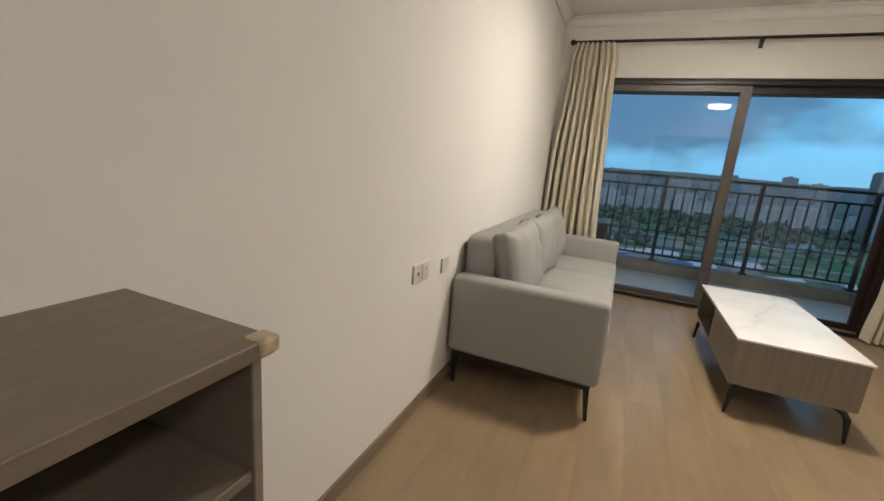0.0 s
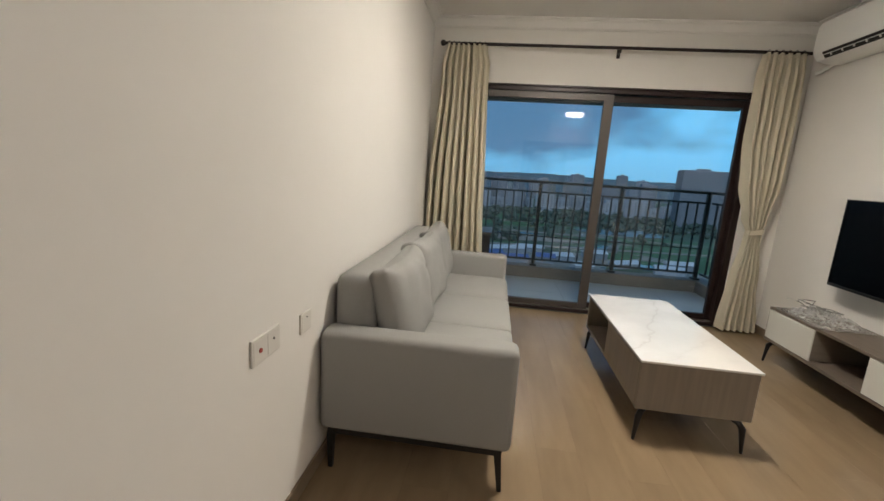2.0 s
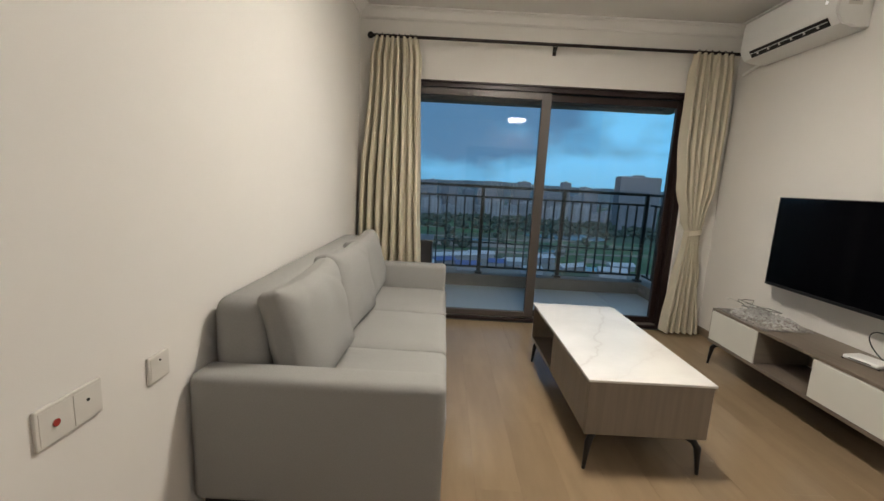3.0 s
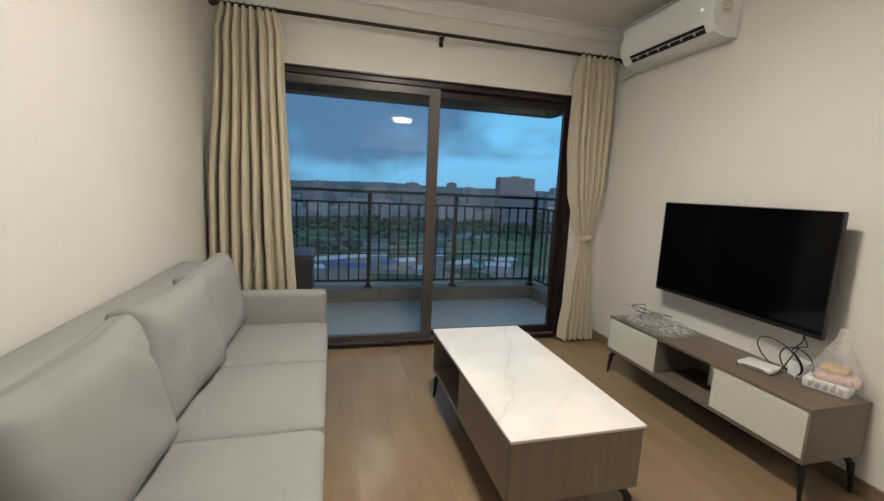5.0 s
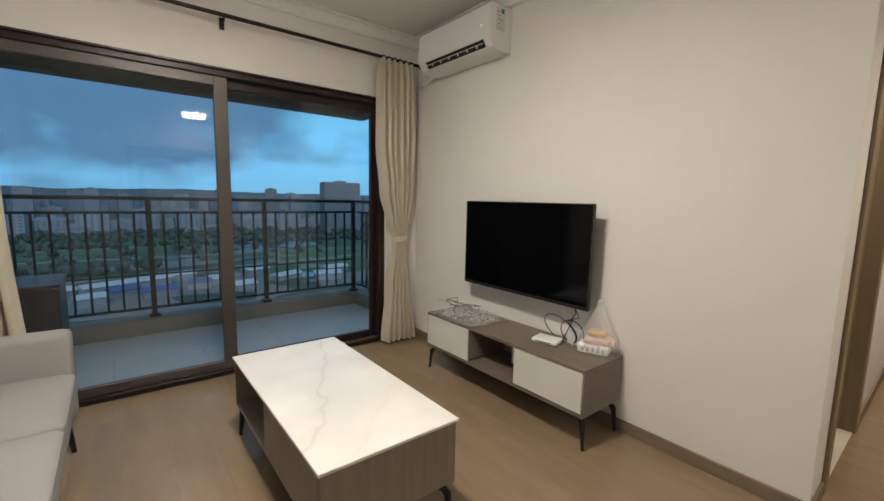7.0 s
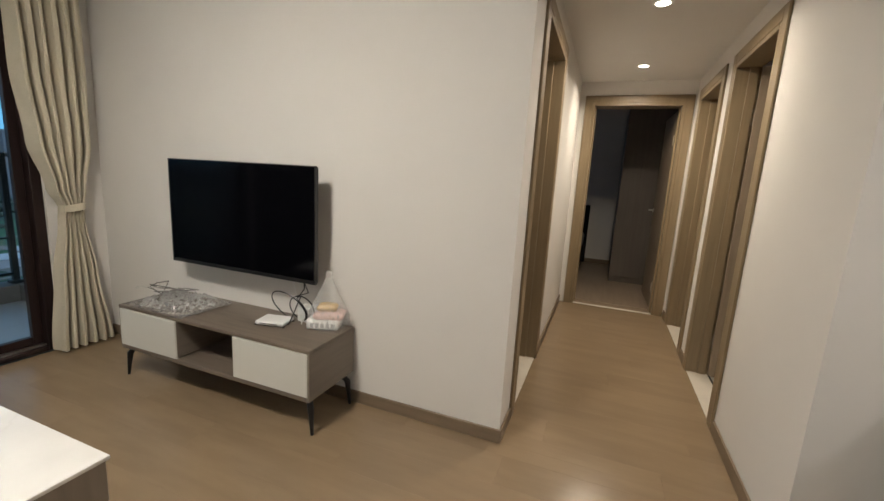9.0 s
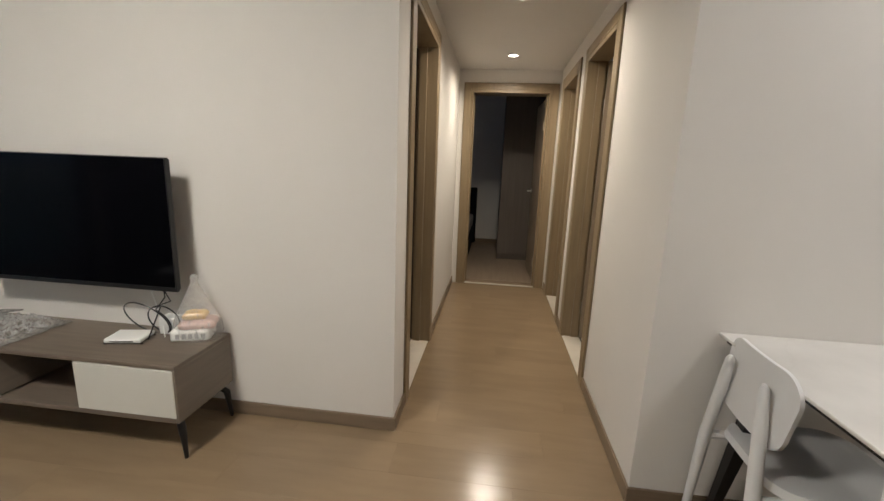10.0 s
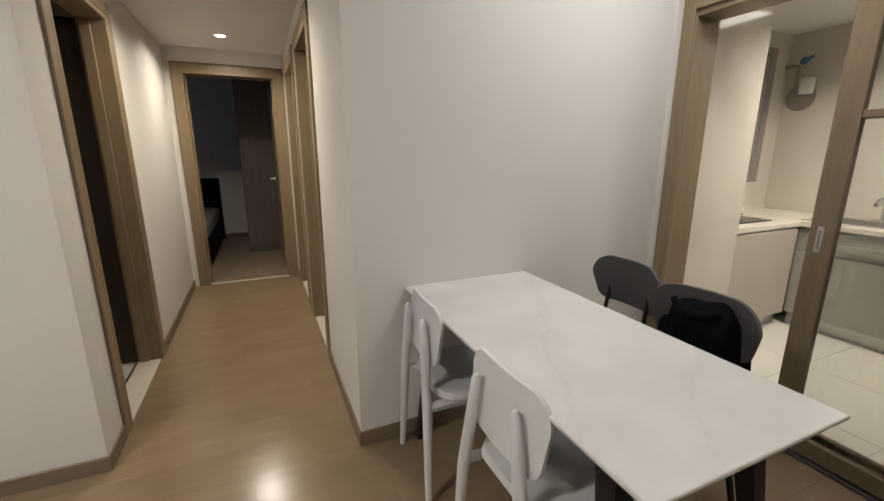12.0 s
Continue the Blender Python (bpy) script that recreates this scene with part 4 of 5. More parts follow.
part("screen", box(-0.001, 0.006, -0.52, 0.52, -0.285, 0.30), SCREEN, tv, "dark glossy screen")
fr = bmesh.new()
for b in ((-0.527, -0.52, -0.305, 0.305), (0.52, 0.527, -0.305, 0.305), (-0.52, 0.52, 0.30, 0.305), (-0.52, 0.52, -0.305, -0.285)):
    box(-0.004, 0.014, b[0], b[1], b[2], b[3], bevel=0.0012, seg=1, bm=fr)
part("bezel", fr, BEZEL, tv)
part("back_shell", box(0.006, 0.03, -0.522, 0.522, -0.30, 0.30, bevel=0.004), BEZEL, tv)
part("rear_housing", box(0.0302, 0.07, -0.33, 0.33, -0.26, 0.06, bevel=0.01), BEZEL, tv)
part("wall_bracket", box(0.0702, 0.127, -0.12, 0.12, -0.15, 0.12, bevel=0.004), BLACK_METAL, tv)

ts = thing("tv_stand", (3.036, -1.398, 0), "low grey wood-grain television stand with cream drawers and black legs", "tv stand")
sx0, sx1, sy0, sy1 = -0.186, 0.184, -0.675, 0.675
part("top_board", box(sx0, sx1, sy0, sy1, 0.425, 0.443, bevel=0.002, seg=1), WOOD_TOP, ts)
part("bottom_board", box(sx0 - 0.002, sx1, sy0 + 0.018, sy1 - 0.018, 0.182, 0.204, bevel=0.002, seg=1), WOOD_TOP, ts)
part("side_panel", box(sx0, sx1, sy0, sy0 + 0.018, 0.182, 0.425, bevel=0.002, seg=1), WOOD, ts)
part("side_panel", box(sx0, sx1, sy1 - 0.018, sy1, 0.182, 0.425, bevel=0.002, seg=1), WOOD, ts)
part("back_panel", box(sx1 - 0.008, sx1 - 0.001, sy0 + 0.018, sy1 - 0.018, 0.213, 0.425), WOOD, ts)
N0, N1 = -0.20, 0.21
part("divider", box(sx0 + 0.004, sx1 - 0.01, N0 - 0.018, N0, 0.213, 0.425), WOOD, ts)
part("divider", box(sx0 + 0.004, sx1 - 0.01, N1, N1 + 0.018, 0.213, 0.425), WOOD, ts)
part("drawer_front", box(sx0 - 0.004, sx0 + 0.014, sy0 + 0.010, N0 - 0.001, 0.206, 0.422, bevel=0.002, seg=1), CREAM, ts, "cream drawer front")
part("drawer_front", box(sx0 - 0.004, sx0 + 0.014, N1 + 0.001, sy1 - 0.010, 0.206, 0.422, bevel=0.002, seg=1), CREAM, ts, "cream drawer front")
for sx in (-1, 1):
    for sy in (-1, 1):
        bent_leg(sx, sy, (0.06, 0.55), (0.152, 0.655), (0.160, 0.672), 0.1815, ts)

ac = thing("air_conditioner", (3.226, -0.715, 2.295), "white wall-mounted split air conditioner with an open outlet slot", "air conditioner")
bm = bmesh.new()
prof = [(0.0, 0.0), (-0.10, 0.0), (-0.17, 0.02), (-0.205, 0.07), (-0.21, 0.10), (-0.205, 0.26), (-0.19, 0.29), (0.0, 0.295)]
ya, yb = -0.405, 0.405
A = [bm.verts.new((x, ya, z)) for x, z in prof]
B = [bm.verts.new((x, yb, z)) for x, z in prof]
for j in range(len(prof)):
    k = (j + 1) % len(prof)
    bm.faces.new((A[j], A[k], B[k], B[j]))
bm.faces.new(A)
bm.faces.new(B[::-1])
bmesh.ops.bevel(bm, geom=[e_ for e_ in bm.edges if abs(e_.verts[0].co.y - e_.verts[1].co.y) < 1e-5], offset=0.006, segments=2, affect="EDGES", clamp_overlap=True)
part("casing", bm, WHITE_PLASTIC, ac, smooth=True)
slot = pose(-0.1885, 0, 0.045, 0, -35, 0)
part("outlet_slot", box(-0.0085, 0.005, -0.34, 0.30, -0.026, 0.026, m=slot), BLACK_METAL, ac, "dark outlet slot")
part("flap", box(-0.0105, -0.0088, -0.34, 0.30, 0.002, 0.006, m=slot), WHITE_PLASTIC, ac)
for i in range(6):
    y = -0.27 + i * 0.50 / 5
    part("vane", box(-0.0115, -0.0088, y - 0.007, y + 0.007, -0.014, 0.0018, m=slot), SOCKET, ac)
part("indicator", box(-0.2105, -0.2085, -0.33, -0.318, 0.15, 0.162), LED_GLOW, ac, "small lit indicator")
part("label", box(-0.15, -0.07, -0.4075, -0.4055, 0.12, 0.27), CREAM, ac, "printed sticker")
bars = bmesh.new()
for i in range(5):
    box(-0.14, -0.09 - 0.02 * (i % 2), -0.4085, -0.4077, 0.14 + i * 0.025, 0.1435 + i * 0.025, bm=bars)
part("label_print", bars, K_FRAME, ac)
part("energy_mark", box(-0.105, -0.078, -0.4085, -0.4077, 0.235, 0.262), material("teal_print", (0.03, 0.20, 0.22), 0.5, vary=0.1), ac, "small teal mark")
part("pipe", tube([(-0.03, 0.40, 0.02), (-0.026, 0.52, -0.005), (-0.026, 0.60, -0.018)], 0.013, n=12), WHITE_PLASTIC, ac, smooth=True)

# curtains
rod = thing("curtain_rod", (1.65, -0.085, 2.44), "dark metal curtain rod with ball ends and wall brackets", "curtain rod")
part("rod", tube([(-1.53, 0, 0), (1.54, 0, 0)], 0.013, n=16), ROD, rod, smooth=True)
for x in (-1.55, 1.56):
    bm = bmesh.new()
    bmesh.ops.create_uvsphere(bm, u_segments=16, v_segments=10, radius=0.026, matrix=Matrix.Translation((x, 0, 0)))
    part("finial", bm, ROD, rod, smooth=True)
for x in (-1.45, 0.0, 1.47):
    bm = tube([(x, 0.083, -0.03), (x, 0.02, -0.03), (x, 0, -0.012)], 0.007, n=8)
    box(x - 0.015, x + 0.015, 0.078, 0.0835, -0.065, 0.01, bm=bm)
    part("bracket", bm, ROD, rod)


def curtain(name, label, edges, folds, seed, amp=0.035, y=-0.09):
    """edges: (z, x0, x1, depth) rows from the top down."""
    t = thing(name, ((edges[0][1] + edges[0][2]) / 2, y, 0), label, "curtain", "curtains of the balcony door")
    cx = (edges[0][1] + edges[0][2]) / 2
    bm = bmesh.new()
    nu, nv = folds * 14, 70
    zs = [r[0] for r in edges]
    rr = random.Random(seed)
    ph = [rr.uniform(-0.9, 0.9) for _ in range(folds + 1)]
    am = [rr.choice((0.35, 0.6, 1.0, 1.15)) * rr.uniform(0.85, 1.1) for _ in range(folds + 1)]
    am = [am[min(folds, int(k / 8))] * (1 - (k % 8) / 8) + am[min(folds, int(k / 8) + 1)] * ((k % 8) / 8) for k in range(8 * folds + 8)]
    grid = []
    for j in range(nv + 1):
        z = zs[0] + (zs[-1] - zs[0]) * j / nv
        for a, b in zip(edges, edges[1:]):
            if a[0] >= z >= b[0]:
                k = (a[0] - z) / (a[0] - b[0])
                k = k * k * (3 - 2 * k)
                x0, x1, dp = (a[i] + (b[i] - a[i]) * k for i in (1, 2, 3))
        row = []
        for i in range(nu + 1):
            u = i / nu
            u += 0.19 * noise.noise(Vector((u * 3.6 + seed, z * 0.45, 0))) * math.sin(math.pi * u)
            f = u * folds
            idx = int(min(folds, f))
            amp_ = am[int(f * 8)]
            w = 2 * math.pi * f + ph[idx] * 0.6 * math.sin(math.pi * (f % 1))
            sway = 0.006 * math.sin(z * 2.3 + seed + u * 4)
            d = dp * (0.35 + 0.65 * amp_) * (1 - 2 * abs(math.sin(w / 2)) ** 0.8) + 0.012 * noise.noise(Vector((u * 9, z * 1.5, seed))) + 0.006 * noise.noise(Vector((u * 40, z * 1.2, seed + 4)))
            row.append(bm.verts.new((x0 + (x1 - x0) * (u + 0.25 / folds * math.sin(2 * w) * 0.35) + sway - cx, d, z)))
        grid.append(row)
    for A, B in zip(grid, grid[1:]):
        for i in range(nu):
            bm.faces.new((A[i], A[i + 1], B[i + 1], B[i]))
    bmesh.ops.recalc_face_normals(bm, faces=bm.faces)
    thicken(bm, 0.002)
    part("cloth", bm, CURTAIN, t, smooth=True)
    for i in range(folds):
        x = edges[0][1] + (edges[0][2] - edges[0][1]) * (i + 0.5) / folds - cx
        part("ring", tube([(x + 0.0, 0.005 + 0.019 * math.sin(a), 2.44 + 0.019 * math.cos(a)) for a in [2 * math.pi * q / 14 for q in range(15)]], 0.003, n=6, cap=False), ROD, t)
    return t, cx


curtain("curtain", "cream pleated curtain hanging straight beside the balcony door",
        [(2.435, 0.13, 0.50, 0.022), (2.25, 0.09, 0.535, 0.040), (1.2, 0.03, 0.568, 0.058), (0.02, 0.012, 0.612, 0.062)], 8, 3)
tc_, cx_ = curtain("curtain", "cream pleated curtain gathered by a tieback at its middle",
                   [(2.435, 2.80, 3.12, 0.022), (2.25, 2.785, 3.13, 0.045), (1.75, 2.785, 3.14, 0.058), (1.35, 2.82, 3.135, 0.058), (1.06, 2.885, 3.085, 0.046), (0.95, 2.93, 3.065, 0.030),
                    (0.86, 2.925, 3.065, 0.034), (0.5, 2.885, 3.11, 0.048), (0.02, 2.85, 3.165, 0.056)], 6, 11)
tb = [(2.997 - cx_ + 0.072 * math.cos(a), 0.046 * math.sin(a), 0.945 + 0.012 * math.cos(a)) for a in [2 * math.pi * q / 28 for q in range(29)]]
bm = bmesh.new()
lo = [bm.verts.new((p[0], p[1], p[2] - 0.022)) for p in tb[:-1]]
hi = [bm.verts.new((p[0], p[1], p[2] + 0.022)) for p in tb[:-1]]
for j in range(28):
    bm.faces.new((lo[j], lo[(j + 1) % 28], hi[(j + 1) % 28], hi[j]))
thicken(bm, 0.004)
part("tieback", bm, CURTAIN, tc_, "cloth tieback", smooth=True)

# wall sockets
def socket(name, y0, y1, z0, z1, label):
    s = thing(name, (0.0, (y0 + y1) / 2, (z0 + z1) / 2), label, "socket")
    hw, hz = (y1 - y0) / 2, (z1 - z0) / 2
    part("plate", box(0, 0.009, -hw, hw, -hz, hz, bevel=0.003), SOCKET, s)
    return s, hw, hz


s1, a_, b_ = socket("socket_plate", -3.016, -2.855, 0.691, 0.777, "double white wall socket plate with a red port")
part("port", tube([(0.0105, -0.039, 0), (0.013, -0.039, 0)], 0.008, n=14), material("red_port", (0.28, 0.03, 0.02), 0.4, vary=0.1), s1, "red round port")
part("port", tube([(0.0105, 0.039, 0.008), (0.012, 0.039, 0.008)], 0.004, n=10), BLACK_METAL, s1)
s2, a_, b_ = socket("switch_plate", -2.703, -2.618, 0.672, 0.75, "single white wall switch plate")
part("rocker", box(0.009, 0.0105, -0.036, 0.036, -0.033, 0.033, bevel=0.0012), SOCKET, s2)
part("face", box(0.009, 0.0105, -0.074, -0.004, -0.036, 0.036, bevel=0.0012), SOCKET, s1)
part("face", box(0.009, 0.0105, 0.004, 0.074, -0.036, 0.036, bevel=0.0012), SOCKET, s1)
part("indicator", tube([(0.0105, 0, 0.02), (0.0125, 0, 0.02)], 0.003, n=8), BLACK_METAL, s2)

# sideboard
sb = thing("sideboard", (0.19, -4.75, 0), "dark grey-brown wood-grain sideboard with open shelves against the wall", "sideboard")
sd = 0.158
SY0, SY1, SZ = -0.60, 0.600, 0.977
part("top_board", box(-0.188, sd + 0.010, SY0, SY1, SZ - 0.027, SZ, bevel=0.002, seg=1), WOOD_TOP, sb)
part("side_panel", box(-0.188, sd, SY1 - 0.035, SY1 - 0.017, 0.10, SZ - 0.027, bevel=0.002, seg=1), WOOD, sb)
part("side_panel", box(-0.188, sd, SY0 + 0.012, SY0 + 0.035, 0.10, SZ - 0.027, bevel=0.002, seg=1), WOOD, sb)
part("back_panel", box(-0.188, -0.18, SY0 + 0.035, SY1 - 0.035, 0.10, SZ - 0.027), WOOD_TOP, sb)
part("shelf", box(-0.18, sd - 0.004, SY0 + 0.035, SY1 - 0.035, 0.745, 0.765, bevel=0.002, seg=1), WOOD_TOP, sb)
part("shelf", box(-0.18, sd - 0.004, SY0 + 0.035, SY1 - 0.035, 0.42, 0.44, bevel=0.002, seg=1), WOOD_TOP, sb)
part("bottom_board", box(-0.18, sd - 0.004, SY0 + 0.035, SY1 - 0.035, 0.10, 0.12, bevel=0.002, seg=1), WOOD_TOP, sb)
part("corner_guard", box(sd - 0.022, sd + 0.015, SY1 - 0.032, SY1 + 0.005, SZ - 0.024, SZ + 0.003, bevel=0.006), material("amber_resin_guard", (0.44, 0.36, 0.23), 0.3, vary=0.3, scale=(60, 60, 60)), sb, "translucent amber corner guard")
for x in (-0.15, 0.15):
    for y in (SY0 + 0.06, SY1 - 0.06):
        part("leg", tube([(x, y, 0), (x, y, 0.10)], [0.012, 0.018], n=10), BLACK_METAL, sb)

# ---- dining corner ----
dt = thing("dining_table", (2.30, -4.495, 0), "rectangular dining table with white marbled top and angular black legs", "dining table")
part("tabletop", box(-0.655, 0.648, -0.318, 0.322, 0.738, 0.750, bevel=0.004), MARBLE_LONG, dt, "white marbled slab with faint grey veins")
part("under_board", box(-0.63, 0.62, -0.305, 0.308, 0.722, 0.7378, bevel=0.002, seg=1), BLACK_METAL, dt)
for sx in (-1, 1):
    for sy in (-1, 1):
        part("leg", tube([(sx * 0.585, sy * 0.285, 0), (sx * 0.49, sy * 0.225, 0.722)], [0.013, 0.030], square=True), BLACK_METAL, dt)


def rounded_back(w0, w1, h, r0, r1, curve, th, n=12):
    """A curved backrest plate; w0, r0: width and corner radius below; w1, r1: above."""
    bm = bmesh.new()
    pts = []
    corners = [(-w0 / 2 + r0, r0, r0, 180, 270), (w0 / 2 - r0, r0, r0, 270, 360), (w1 / 2 - r1, h - r1, r1, 0, 90), (-w1 / 2 + r1, h - r1, r1, 90, 180)]
    for cx, cz, r, a0, a1 in corners:
        for k in range(n + 1):
            a = radians(a0 + (a1 - a0) * k / n)
            pts.append((cx + r * math.cos(a), cz + r * math.sin(a)))
    cols = 30
    wmax = max(w0, w1) / 2
    grid = []
    for i in range(cols + 1):
        x = -wmax * math.cos(math.pi * i / cols) * 0.998
        zs = []
        for (xa, za), (xb, zb) in zip(pts, pts[1:] + pts[:1]):
            if (xa - x) * (xb - x) <= 0 and abs(xa - xb) > 1e-9:
                zs.append(za + (zb - za) * (x - xa) / (xb - xa))
        if len(zs) < 2 or max(zs) - min(zs) < 1e-6:
            zs = [h / 2, h / 2 + 0.001]
        low_, top_ = min(zs), max(zs)
        grid.append([bm.verts.new((x, -curve * (1 - (x / wmax) ** 2), low_ + (top_ - low_) * k / 6)) for k in range(7)])
    for A, B in zip(grid, grid[1:]):
        for k in range(6):
            bm.faces.new((A[k], B[k], B[k + 1], A[k + 1]))
    bmesh.ops.recalc_face_normals(bm, faces=bm.faces)
    thicken(bm, th)
    return bm


def seat_plate(w, d, z, th, r=0.09):
    bm = bmesh.new()
    ring = []
    for cx, cy, a0 in ((w / 2 - r, d / 2 - r, 0), (-w / 2 + r, d / 2 - r, 90), (-w / 2 * 0.92 + r, -d / 2 + r, 180), (w / 2 * 0.92 - r, -d / 2 + r, 270)):
        for k in range(9):
            a = radians(a0 + 90 * k / 8)
            ring.append((cx + r * math.cos(a), cy + r * math.sin(a)))
    levels = [(1.0, 0.0), (1.0, 0.0), (0.97, th * 0.9), (0.9, th), (0.6, th * 0.55), (0.2, th * 0.35)]
    rows = []
    for s, zz in levels[1:]:
        rows.append([bm.verts.new((x * s, y * s, z + zz)) for x, y in ring])
    under = [bm.verts.new((x * 0.96, y * 0.96, z - 0.008)) for x, y in ring]
    bm.faces.new(under)
    rows.insert(0, under)
    for A, B in zip(rows, rows[1:]):
        for j in range(len(A)):
            bm.faces.new((A[j], A[(j + 1) % len(A)], B[(j + 1) % len(A)], B[j]))
    bm.faces.new(rows[-1])
    return bm


def white_chair(loc, rz):
    """A white moulded chair whose back posts taper both ways; it looks along +y."""
    c = thing("dining_chair", loc, "white moulded plastic dining chair tucked under the marbled table", "chair", "white chairs at the dining table", rz)
    part("seat", seat_plate(0.40, 0.40, 0.43, 0.026), WHITE_CHAIR, c, smooth=True)
    for sx in (-1, 1):
        part("rear_leg", tube([(sx * 0.19, -0.25, 0), (sx * 0.155, -0.24, 0.40), (sx * 0.115, -0.236, 0.61), (sx * 0.095, -0.236, 0.72), (sx * 0.093, -0.236, 0.734)],
                              [0.012, 0.020, 0.018, 0.014, 0.006], n=14), WHITE_CHAIR, c, smooth=True)
        part("front_leg", tube([(sx * 0.20, 0.19, 0), (sx * 0.165, 0.15, 0.43)], [0.012, 0.020], n=14), WHITE_CHAIR, c, smooth=True)
        part("side_rail", tube([(sx * 0.155, -0.24, 0.405), (sx * 0.15, 0.15, 0.415)], 0.016, n=8), WHITE_CHAIR, c, smooth=True)
    b = rounded_back(0.335, 0.365, 0.235, 0.055, 0.075, 0.018, 0.013)
    bmesh.ops.transform(b, matrix=pose(-0.004, -0.203, 0.55, -3), verts=b.verts)
    part("backrest", b, WHITE_CHAIR, c, smooth=True)
    return c


white_chair((2.680, -4.364, 0), 177)
white_chair((2.090, -4.364, 0), 181)


def grey_chair(loc, rz, label):
    c = thing("dining_chair", loc, label, "chair", "charcoal chairs at the dining table", rz)
    part("seat", seat_plate(0.42, 0.40, 0.43, 0.026), GREY_CHAIR, c, smooth=True)
    b = rounded_back(0.36, 0.395, 0.225, 0.06, 0.095, 0.04, 0.012)
    bmesh.ops.transform(b, matrix=pose(0, -0.20, 0.626, -8), verts=b.verts)
    part("backrest", b, GREY_CHAIR, c, "curved charcoal backrest", smooth=True)
    for sx in (-1, 1):
        part("back_post", tube([(sx * 0.12, -0.17, 0.43), (sx * 0.11, -0.215, 0.70)], 0.010, n=10), BLACK_METAL, c, smooth=True)
        part("rear_leg", tube([(sx * 0.21, -0.21, 0), (sx * 0.15, -0.14, 0.43)], [0.010, 0.014], n=10), BLACK_METAL, c, smooth=True)
        part("front_leg", tube([(sx * 0.21, 0.21, 0), (sx * 0.15, 0.14, 0.43)], [0.010, 0.014], n=10), BLACK_METAL, c, smooth=True)
    return c


grey_chair((2.60, -4.95, 0), 0, "charcoal plastic dining chair with rounded backrest and thin black legs")
grey_chair((2.150, -4.86, 0), 6, "charcoal plastic dining chair with a black jacket hung over its back")

# jacket over the second chair
jk = thing("jacket", (2.090, -4.87, 0.380), "black cloth jacket draped over a charcoal chair back", "jacket", rz=6)
bm = cushion(-0.085, 0.18, -0.29, -0.14, 0.02, 0.44, puff=0.02, r=0.075, n=22, seed=3)
for v in bm.verts:
    k = max(0.0, (0.44 - v.co.z) / 0.42)
    v.co.x += (v.co.x - 0.045) * (0.30 * k - 0.12) + 0.012 * math.sin(v.co.y * 60)
    v.co.y += 0.014 * math.sin(v.co.x * 55 + v.co.z * 7) * k + 0.03 * noise.noise(v.co * 7)
    v.co.z += 0.020 * noise.noise(Vector((v.co.x * 9, v.co.y * 3, 2)))
shell = part("shell", bm, BLACK_CLOTH, jk, smooth=True)
part("collar", tube([(-0.03, -0.14, 0.425), (0.02, -0.125, 0.40), (0.06, -0.12, 0.395), (0.11, -0.125, 0.405), (0.145, -0.14, 0.43)], [0.012, 0.018, 0.02, 0.018, 0.012], n=10), BLACK_CLOTH, jk, smooth=True)
part("sleeve", cushion(0.15, 0.215, -0.26, -0.17, -0.02, 0.34, puff=0.01, r=0.03, n=10, seed=9), BLACK_CLOTH, jk, smooth=True)

# ---- things on the television stand ----
ZS = 0.443
ROUTER = thing("router", (3.055, -1.68, ZS), "flat white router lying on the television stand", "router", rz=12)
part("body", box(-0.06, 0.06, -0.08, 0.08, 0.004, 0.026, bevel=0.008, seg=3), WHITE_PLASTIC, ROUTER, smooth=True)
for i in range(4):
    part("foot", tube([((-1) ** i * 0.05, (0.08 if i < 2 else -0.08), 0), ((-1) ** i * 0.05, (0.08 if i < 2 else -0.08), 0.005)], 0.006, n=8), BLACK_METAL, ROUTER)
part("indicator", box(-0.0615, -0.0598, -0.05, 0.05, 0.013, 0.017), BEZEL, ROUTER)

PS = thing("power_adapter", (3.17, -1.80, ZS), "white power adapter block standing by the wall", "adapter")
part("body", box(-0.035, 0.035, -0.04, 0.04, 0, 0.085, bevel=0.008, seg=3), WHITE_PLASTIC, PS, smooth=True)

cab = thing("power_cable", (3.09, -1.80, ZS), "loose coiled black power cable hanging from the television", "cable")
rr = random.Random(5)


def loop(cx, cy, cz, ry, rz, lean, turns, start, n=40):
    """A loose slanting loop of cord that stands against the wall."""
    return [(cx - 0.03 * math.sin(a) - 0.012 * i / n, cy + ry * math.cos(a), cz + rz * math.sin(a) + lean * ry * math.cos(a) * 0.5) for i, a in [(i, start + 2 * math.pi * turns * i / n) for i in range(n + 1)]]


part("lead", tube([(0.05, -0.005, 0.235), (0.045, -0.01, 0.19)] + loop(0.03, 0.075, 0.085, 0.115, 0.085, 0.35, 1.25, 2.2), 0.0032, n=6), BEZEL, cab, smooth=True)
part("lead", tube([(0.05, 0.0, 0.235), (0.055, -0.03, 0.17)] + loop(0.045, 0.0, 0.08, 0.075, 0.078, -0.25, 1.1, 1.2) + [(-0.03, 0.03, 0.006), (-0.03, 0.09, 0.012)], 0.0032, n=6), BEZEL, cab, smooth=True)
part("lead", tube([(0.10, 0.13, 0.26), (0.10, 0.10, 0.16), (0.07, 0.04, 0.06), (0.0, -0.03, 0.01)], 0.0028, n=6), WHITE_PLASTIC, cab, smooth=True)

# clear cable bundles lying on plastic film
SILVER = material("crinkled_clear_film", (0.27, 0.25, 0.23), 0.16, vary=0.6, scale=(70, 70, 70), bump=0.8, bump_scale=60, spec=1.0, alpha=0.85)
wrap = thing("plastic_film", (3.015, -0.99, ZS), "crumpled clear plastic wrapping spread over the end of the television stand", "wrapping")


